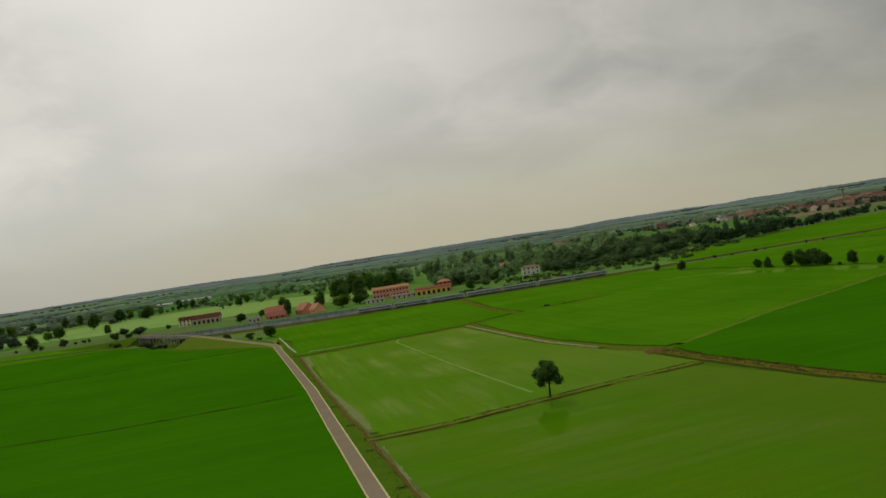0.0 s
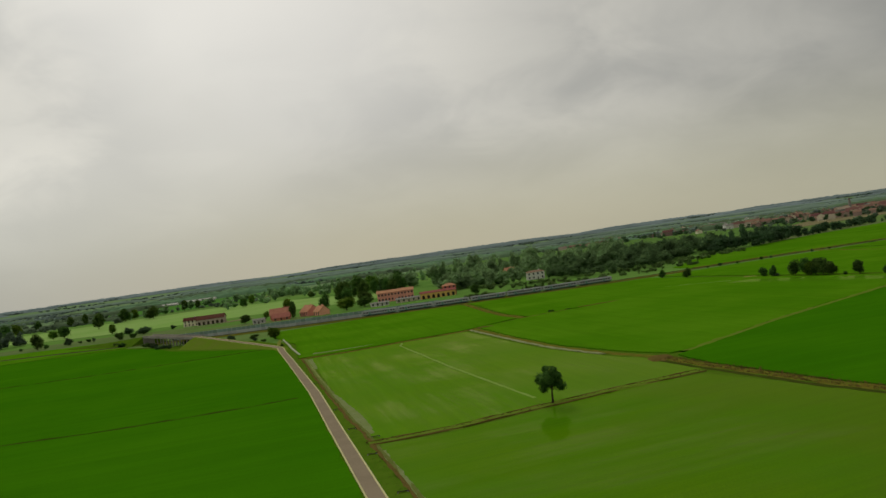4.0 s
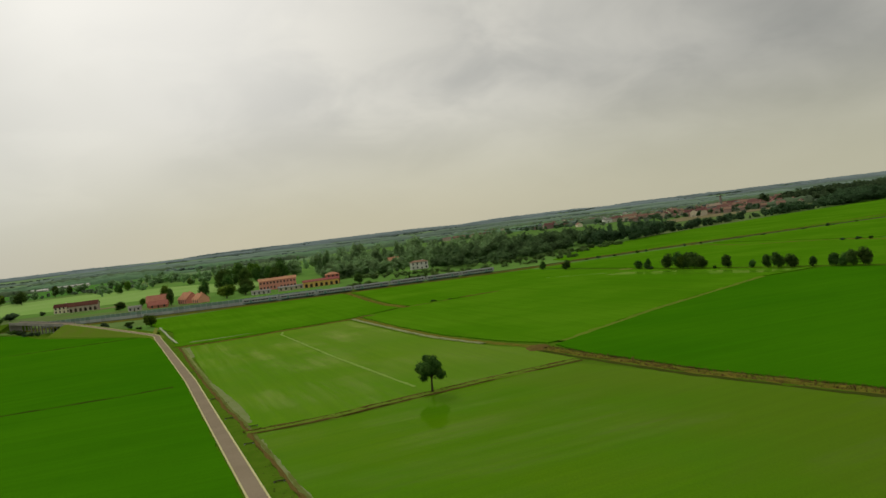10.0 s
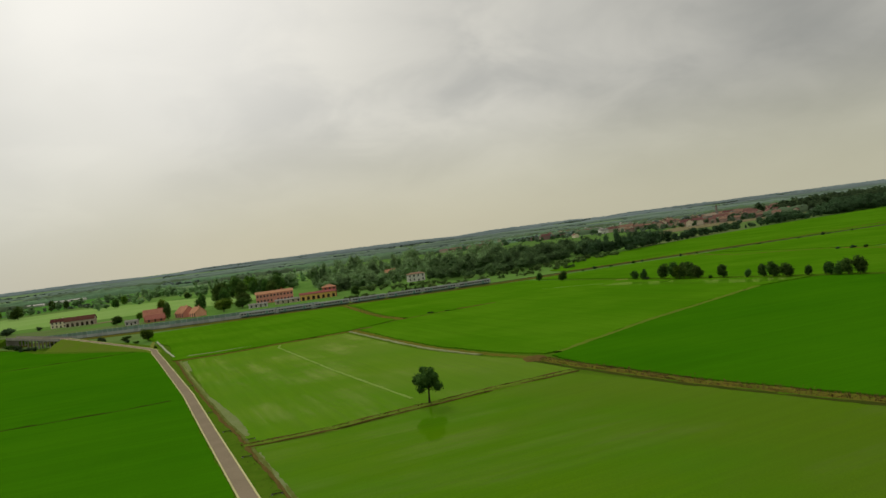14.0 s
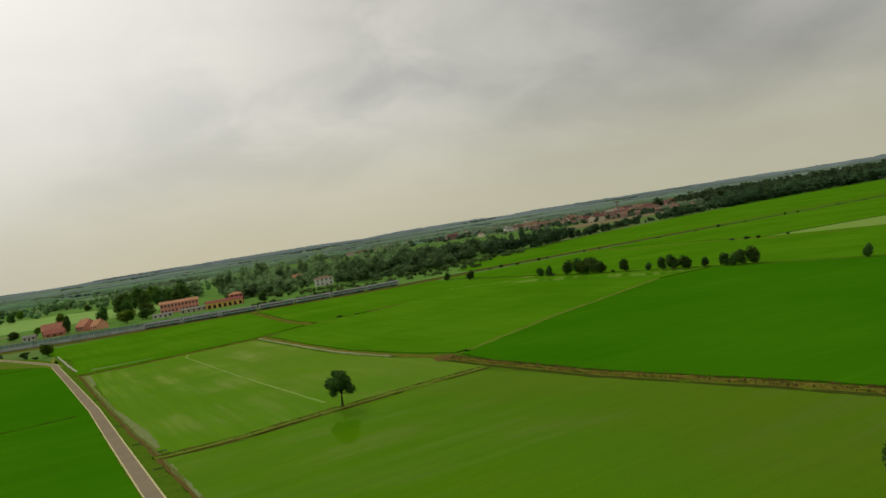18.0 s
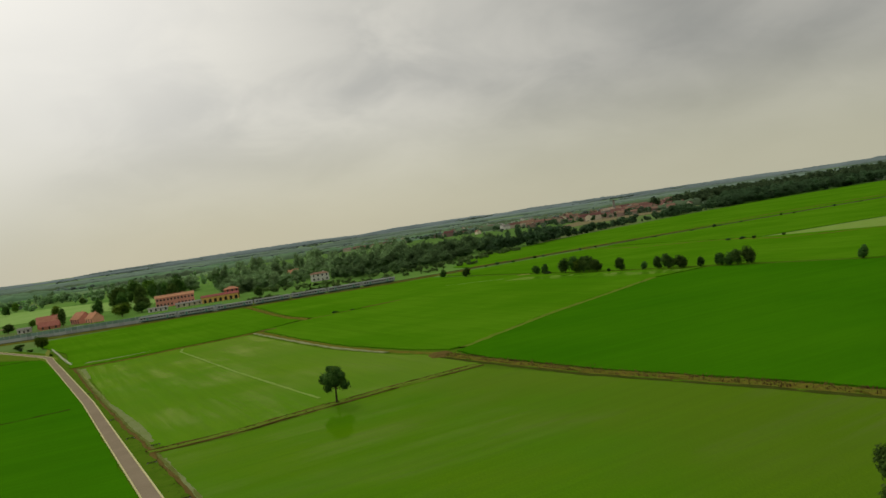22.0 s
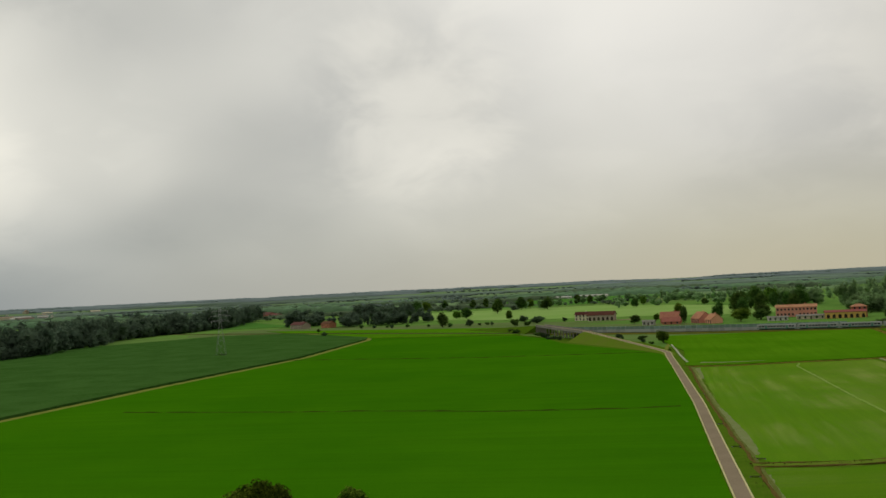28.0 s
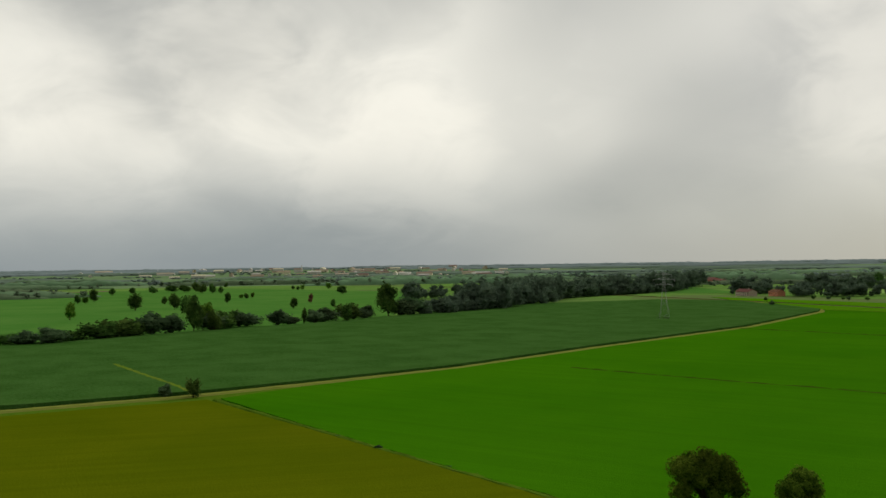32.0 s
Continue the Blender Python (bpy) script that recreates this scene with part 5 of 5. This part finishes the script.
stand(broad, [(-870, 409, 11.6, 9.6), (-1067, 418, 13.6, 9.0), (-864, 450, 9.0, 6.4), (-1276, 681, 13.3, 19.0), (-1597, 823, 12.7, 11.8), (-1487, 571, 12.6, 10.5), (-1508, 565, 16.1, 12.7), (-1532, 558, 15.0, 15.0), (-1212, 494, 6.2, 5.5), (-1202, 497, 7.5, 6.2), (-1219, 513, 8.7, 5.6),
              (-1611, 757, 7.9, 8.4), (-1563, 744, 7.7, 7.3), (-1584, 763, 10.2, 8.3), (-1931, 754, 10.9, 9.8), (-1081, 383, 10.5, 9.0)], 12, "dark lone tree in the meadow")
stand(copper, [(-982, 483, 11.5, 7.5)], 12, "reddish copper-leaved tree in the meadow")
stand(bushy, [(-471, 507, 2.6, 5), (-475, 510, 2.4, 6), (-478, 506, 2.2, 5), (-473, 503, 2.0, 5)], 23, "dark weedy bush at the foot of the pylon")
stand(poplar, [(-27, 716, 7.2, 2.8), (-20, 717.5, 6.4, 2.6), (-14.5, 718.5, 7, 2.8), (-9, 719.5, 6, 2.4), (-34, 715, 4.4, 3.2), (-57, 712, 5.2, 3.8), (-49.5, 713, 3.8, 3.6), (-41, 714, 4.2, 3.8)], 24, "slim dark tree beside the railway")
stand(bushy, [(-297, 105, 8.0, 4.8), (-303, 98, 4.7, 5.1)], 13, "dark shrub at a track crossing")
stand(broad, [(-855, 1391, 20, 20), (-840, 1400, 21, 18), (-878, 1526, 19, 14), (-834, 1552, 18.5, 14), (-806, 1551, 20, 12), (-627, 1240, 23, 19), (-662, 1396, 22, 21), (-674, 1455, 18, 15), (-671, 1518, 15, 17), (-661, 1544, 11, 15), (-643, 1583, 19.5, 14), (-617, 1581, 17.5, 12), (-586, 1072, 15.4, 19), (-604, 1080, 11, 14), (-490, 999, 12.2, 9), (-500, 864, 15, 12), (-465, 1408, 16, 11)], 14, "dark field tree behind the pasture")
stand(bushy, [(-473, 872, 8, 8.5), (-411, 850, 9.3, 9), (-398, 852, 6, 8), (-493, 866, 5.7, 5), (-551, 729, 5.4, 5.2), (-619, 888, 5, 5.4), (-575, 882, 3.9, 6), (-451, 879, 4.5, 4)], 22, "dark bush in the hedge along the railway")
stand(bushy, [(-443, 938, 7.5, 11.9), (-410, 899, 7.1, 14.1), (-420, 928, 6.7, 11.6), (-462, 890, 4, 5), (-470, 888, 3, 4), (-482, 884, 4, 5), (-500, 880, 4, 5), (-512, 882, 3, 4), (-530, 885, 3.5, 5), (-560, 890, 4, 6), (-585, 888, 3, 4), (-600, 885, 3.5, 5)], 15, "green bush in a hedge near the old farm")
stand(bushy, [(-632, 826, 4.5, 5), (-186, 108, 1.2, 1.8), (-160, 109, 0.9, 1.5), (-205, 108, 0.9, 1.6)], 16, "small round bush on a field edge")

# ---- woods ----
rng = random.Random(5)


def gappy(spots, cut, scale=0.02, seed=0.0):
    """Leave out spots where the wood thins."""
    return [p for p in spots if noise.noise((p[0] * scale, p[1] * scale, seed)) > cut]


spots = []
spots += belt([(-110, 930), (-75, 900), (-50, 905)], 90, 13, 14, rng, (0.8, 1.2))
spots += belt([(-100, 1010), (-55, 985), (0, 985), (62, 975)], 160, 17, 20, rng, (0.6, 1.0))
spots += belt([(-150, 1120), (-60, 1140), (66, 1130)], 60, 17, 26, rng, (0.35, 0.8))
spots += gappy(belt([(-260, 1280), (-180, 1160), (-120, 1150)], 100, 15, 17, rng), -0.1)
spots = [p for p in spots if not (-68 < p[0] < -44 and 880 < p[1] < 1095 and p[3] > 15)]
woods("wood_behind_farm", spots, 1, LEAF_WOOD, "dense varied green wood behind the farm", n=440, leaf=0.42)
spots = belt([(-6, 905), (14, 850), (48, 845), (85, 875), (124, 957)], 60, 11, 10, rng, (0.8, 1.3))
spots += belt([(0, 945), (60, 915), (110, 945)], 90, 13, 17, rng, (0.7, 1.1))
spots += belt([(64, 985), (125, 1010), (165, 1000)], 100, 13, 18, rng, (0.7, 1.1))
woods("wood_middle", spots, 15, LEAF_DEEP, "deep green wood behind the railway", n=440, leaf=0.42)
spots = gappy(belt([(-95, 890), (-50, 830), (0, 800), (60, 812), (120, 860), (170, 930)], 45, 7, 4.0, rng, (1.0, 1.6)), 0.02, 0.05, 3.0)
spots += gappy(belt([(-80, 740), (0, 752), (60, 775), (110, 800)], 18, 6, 3.2, rng, (1.0, 1.6)), 0.0, 0.06, 8.0)
woods("pale_thicket", spots, 12, LEAF_PALE, "pale green thicket between railway and wood", "thicket", n=60, leaf=0.9)
spots = gappy(belt([(150, 985), (183, 1000), (274, 1110)], 34, 11, 15, rng, (0.7, 1.1)), -0.36, 0.013, 2.0)
spots += belt([(274, 1110), (380, 1240), (464, 1275)], 14, 9, 9.5, rng, (0.8, 1.2))
spots += belt([(455, 1275), (574, 1355), (650, 1400)], 34, 11, 13, rng, (0.8, 1.2))
spots += belt([(575, 1360), (650, 1405), (900, 1505), (1300, 1605)], 90, 13, 19, rng)
spots += [(x, y, 0, h, w) for x, y, h, w in ((176, 1010, 28, 9), (190, 1022, 29, 9), (205, 1025, 22, 9), (168, 1006, 19, 10), (222, 1050, 18, 12), (240, 1066, 19, 13))]
far = gappy(belt([(690, 1500), (1000, 1640), (1450, 1830)], 560, 26, 24, rng, (0.8, 1.3)), -0.3, 0.006, 7.0)
woods("wood_far_east", far, 13, LEAF_EAST, "deep dark wood beyond the far rice fields", n=90, leaf=1.0)
for k in range(310):
    a, r = radians(rng.gauss(16.8, 2.8) if k < 180 else rng.uniform(1, 13)), rng.uniform(1780, 2600) if k < 180 else rng.uniform(2150, 2900)
    spots.append((r * math.sin(a), r * math.cos(a), rise(r), rng.uniform(7, 13), rng.uniform(8, 15)))
woods("wood_east", spots, 2, LEAF_EAST, "long dark wood along the rice fields", n=260, leaf=0.55)
spots = belt([(-664, 418), (-712, 508), (-830, 650), (-890, 800), (-885, 846), (-920, 945)], 45, 9, 13, rng, (0.8, 1.3))
spots += gappy(belt([(-690, 475), (-745, 560), (-850, 690), (-905, 830), (-925, 950), (-994, 1050), (-1113, 1222)], 60, 12, 25, rng, (0.5, 1.0)), -0.25, 0.02, 4.0)
spots += gappy(belt([(-980, 600), (-1050, 760), (-1120, 900), (-1250, 1000)], 50, 14, 19, rng), -0.1, 0.015, 6.0)
spots += belt([(-700, 935), (-665, 920), (-640, 950), (-610, 980)], 50, 12, 15, rng, (0.7, 1.1))
spots += belt([(-800, 960), (-760, 965)], 60, 12, 18, rng)
spots += belt([(-830, 1172), (-745, 1180)], 40, 12, 20, rng)
woods("wood_west", spots, 3, LEAF_WEST, "dark wood beyond the maize field", n=420, leaf=0.42)
spots = []
for x, y, k, h in ((-636, 1403, 5, 20), (-623, 1489, 3, 17), (-608, 1596, 4, 18), (-584, 1600, 3, 18), (-554, 1700, 5, 17), (-510, 1690, 9, 19), (-470, 1650, 9, 18), (-440, 1599, 7, 17), (-383, 1548, 7, 17), (-360, 1363, 3, 15), (-340, 1480, 6, 15), (-300, 1420, 6, 15)):
    spots += [(x + rng.gauss(0, 16), y + rng.gauss(0, 16), 0, h * rng.uniform(0.6, 1.1), h * rng.uniform(0.6, 1.1)) for _ in range(k)]
for _ in range(70):
    a, r = radians(rng.uniform(-20, -6)), rng.uniform(1350, 2300)
    spots.append((r * math.sin(a), r * math.cos(a), 0, rng.uniform(8, 16), rng.uniform(8, 15)))
woods("copses_north", spots, 4, LEAF_WOOD, "scattered green copses beyond the farm", n=90, leaf=0.9)

# belts of trees out on the plain
mid_rows, far_rows, rim_rows, spots = [], [], [], []
for k in range(85):
    a, r = radians(rng.uniform(-98, 48)), rng.uniform(1500, 3000)
    az = math.degrees(a)
    if (-17 < az < 20 and r < 2350) or (-30 < az < -16 and r < 2250) or (-56 < az < -34 and r < 2300) or (20 <= az and r < 1800) or (-78 < az < -52 and r < 2400):
        continue
    mid_rows.append((r * math.sin(a), r * math.cos(a), rng.uniform(150, 620), rng.uniform(20, 50), rng.uniform(7, 12), rng.uniform(-0.15, 0.15) - a))
for k in range(8):
    a, r = radians(rng.uniform(23, 40)), rng.uniform(1600, 2600)
    mid_rows.append((r * math.sin(a), r * math.cos(a), rng.uniform(400, 800), 140, rng.uniform(12, 16), rng.uniform(-0.1, 0.1) - a))
for x, y, length, h, turn in ((-852, 2402, 420, 15, 0.2), (-1000, 2900, 700, 11, 0.35), (-560, 2760, 600, 11, 0.2), (120, 2760, 560, 11, 0.0), (420, 2330, 300, 12, -0.5), (-250, 2900, 500, 11, 0.1), (-1500, 1750, 300, 14, 0.7), (-1340, 1700, 260, 14, 0.7),
                              (-1800, 1150, 500, 13, 1.1), (-2150, 900, 420, 11, 1.2), (-2300, 1300, 700, 11, 1.1), (-2000, 1500, 500, 13, 0.9)):
    mid_rows.append((x, y, length, 40, h, turn))
for k in range(12):
    a, r = radians(rng.uniform(2, 26)), rng.uniform(2550, 3100)
    mid_rows.append((r * math.sin(a), r * math.cos(a), rng.uniform(300, 700), 60, rng.uniform(9, 13), rng.uniform(-0.1, 0.1) - a))
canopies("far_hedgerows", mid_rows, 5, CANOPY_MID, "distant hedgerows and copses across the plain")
for ring in range(8):
    r0 = 3120 + ring * 225
    a = -102.0
    while a < 52:
        length = rng.uniform(350, 1100)
        if rng.random() < (0.6 if ring < 4 else 0.85) or ring > 6:
            q = radians(a)
            r = r0 + rng.uniform(-80, 80)
            (far_rows if ring < 4 else rim_rows).append((r * math.sin(q), r * math.cos(q), length * 1.1, rng.uniform(60, 110), rng.uniform(7, 9.5), rng.uniform(-0.05, 0.05) - q))
        a += math.degrees(length / r0)
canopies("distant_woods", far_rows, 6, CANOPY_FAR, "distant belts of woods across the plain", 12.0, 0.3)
canopies("horizon_woods", rim_rows, 8, CANOPY_RIM, "band of woods along the horizon, haze put into its colour", 11.0, 0.4)
for _ in range(300):
    a, r = radians(rng.gauss(16.5, 3.4)), rng.uniform(1780, 2500)
    spots.append((r * math.sin(a), r * math.cos(a), 0, rng.uniform(5, 10), rng.uniform(7, 13)))
for _ in range(400):
    a, r = radians(rng.uniform(-95, 48)), rng.uniform(1500, 3900)
    if (-17 < math.degrees(a) < 14 and r < 2300) or (-80 < math.degrees(a) < -50 and r < 2300):
        continue
    for _k in range(rng.randint(2, 6)):
        x, y = r * math.sin(a) + rng.gauss(0, 30), r * math.cos(a) + rng.gauss(0, 14)
        spots.append((x, y, rise(math.hypot(x, y)), rng.uniform(6, 11) * (1 if r < 3000 else 0.6), rng.uniform(8, 15)))
for x, y, length, depth, h, turn in mid_rows:
    if math.hypot(x, y) < 2500:
        for j in range(int(length / 15)):
            q, s = (j + rng.random()) * 15 - length / 2, rng.uniform(-0.5, 0.2) * depth
            spots.append((x + math.cos(turn) * q - math.sin(turn) * s, y + math.sin(turn) * q + math.cos(turn) * s, 0, h * rng.uniform(0.8, 1.35), h * rng.uniform(0.8, 1.3)))
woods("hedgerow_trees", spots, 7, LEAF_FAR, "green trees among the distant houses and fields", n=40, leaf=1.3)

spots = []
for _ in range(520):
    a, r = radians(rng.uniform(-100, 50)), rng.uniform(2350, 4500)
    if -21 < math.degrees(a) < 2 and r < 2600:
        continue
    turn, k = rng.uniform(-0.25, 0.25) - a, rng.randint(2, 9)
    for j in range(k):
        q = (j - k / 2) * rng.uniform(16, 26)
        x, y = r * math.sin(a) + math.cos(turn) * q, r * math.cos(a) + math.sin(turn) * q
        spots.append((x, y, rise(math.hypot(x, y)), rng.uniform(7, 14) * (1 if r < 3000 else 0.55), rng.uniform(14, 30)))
woods("distant_trees", spots, 9, LEAF_HAZE, "lines of trees far out on the plain, paled for haze", n=22, leaf=1.9)


# ---- towns on the plain ----
def town(centre_az, spread_az, near, far, count, seed, walls, roofs, label, group, bigger=1.0):
    r_ = random.Random(seed)
    protos = [house("town_house", label, 0, 0, 0, 14 * bigger, 10, 6.5, 2.8, walls[k % len(walls)], roofs[k % len(roofs)], 2, 4, "house", group, glazed=False) for k in range(4)]
    FAR_AWAY.extend(protos)
    for k in range(count):
        a, r = radians(centre_az + r_.gauss(0, spread_az)), r_.uniform(near, far)
        s = r_.uniform(0.8, 1.35)
        m = Matrix.LocRotScale((r * math.sin(a), r * math.cos(a), rise(r) - 0.2), Euler((0, 0, r_.choice((0, 1.57)) + r_.uniform(-0.3, 0.3) - a)), (s * r_.uniform(0.8, 1.6), s, s * r_.uniform(0.8, 1.3)))
        copy_thing(protos[k % 4], m)


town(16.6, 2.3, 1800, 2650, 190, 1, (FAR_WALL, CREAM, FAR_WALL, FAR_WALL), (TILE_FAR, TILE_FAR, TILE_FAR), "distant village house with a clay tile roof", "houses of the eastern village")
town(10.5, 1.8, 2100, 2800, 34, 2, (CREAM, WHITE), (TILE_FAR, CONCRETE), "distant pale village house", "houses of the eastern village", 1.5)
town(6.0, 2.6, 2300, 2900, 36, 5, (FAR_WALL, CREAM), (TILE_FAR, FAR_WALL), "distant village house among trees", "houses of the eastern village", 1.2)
# western town: roofs as pale as walls, haze put into their colour
town(-60, 4.5, 3000, 4300, 80, 3, (CREAM, WHITE, WHITE), (FAR_WALL, CREAM, WHITE), "distant town house with roof and walls paled for haze", "houses of the western town", 2.0)
town(-72, 4.0, 3400, 4400, 26, 4, (WHITE, WHITE), (WHITE, CREAM), "distant white town block", "houses of the western town", 2.6)


def church(x, y, turn, tower_h, label, wall):
    z = rise(math.hypot(x, y)) - 0.2
    root = empty("church", pose(x, y, z, 0, 0, turn), label, "church")
    part("nave", box(-14, 14, -7, 7, 0, 12, 0.1), wall, root)
    bm = bmesh.new()
    v = [bm.verts.new(p) for p in ((-14.5, -7.6, 12), (14.5, -7.6, 12), (14.5, 7.6, 12), (-14.5, 7.6, 12), (-14.5, 0, 17), (14.5, 0, 17))]
    for q in ((0, 1, 5, 4), (2, 3, 4, 5), (0, 4, 3), (1, 2, 5), (0, 3, 2, 1)):
        bm.faces.new([v[i] for i in q])
    part("roof", bm, FAR_WALL, root)
    bm = box(15.1, 18.9, -1.9, 1.9, 0, tower_h * 0.72)
    box(14.8, 19.2, -2.2, 2.2, tower_h * 0.72, tower_h * 0.75, bm=bm)
    box(15.4, 18.6, -1.6, 1.6, tower_h * 0.75, tower_h * 0.9, bm=bm)
    part("tower", bm, wall, root)
    bm = bmesh.new()
    tube(bm, (17, 0, tower_h * 0.9), (17, 0, tower_h), 1.8, 0.1, 8)
    part("spire", bm, TILE_BROWN, root)


church(560, 1960, 20, 32.8, "distant village church with a slender belfry", CONCRETE)
church(-3520, 1675, 60, 30, "distant pale town church with a tall tower", WHITE)

# ---- grass and reeds on the bunds ----
blades("bund_grass", along(BUND_TREE, 0.5, 0.8, 1, (0.4, 0.9), z=0.2) + along(BUND_NORTH, 0.9, 0.9, 2, (0.4, 0.9), z=0.2), 0.5, 0.09, GRASS, "rough tall grass on the bunds", "grass", 1)
blades("ditch_reeds", along([(-22, 496), (-33, 524), (-43, 562), (-64, 652)], 0.6, 0.9, 9, (0.4, 0.9), z=0.3) + along([(27, 283), (34, 264), (54, 216), (78, 171), (102, 121)], 0.1, 1.1, 3, (0.4, 1.0), z=0.3), 0.55, 0.10, REED, "reddish brown reeds along the ditch", "reeds", 2)
blades("verge_grass", along([(-141, 490), (-124.5, 434), (-80, 306), (-56, 236), (-32, 163), (-3, 75)], 1.2, 0.9, 5, (0.3, 0.7), z=0.05) + along([(-286, 108), (-187, 108), (-126, 109), (-62, 38)], 1.0, 0.6, 6, (0.3, 0.7), z=0.4), 0.4, 0.09, GRASS, "green and dry grass tufts on the verge", "grass", 3)

for t in FAR_AWAY:
    for o in (*t.children_recursive, t):
        bpy.data.objects.remove(o)
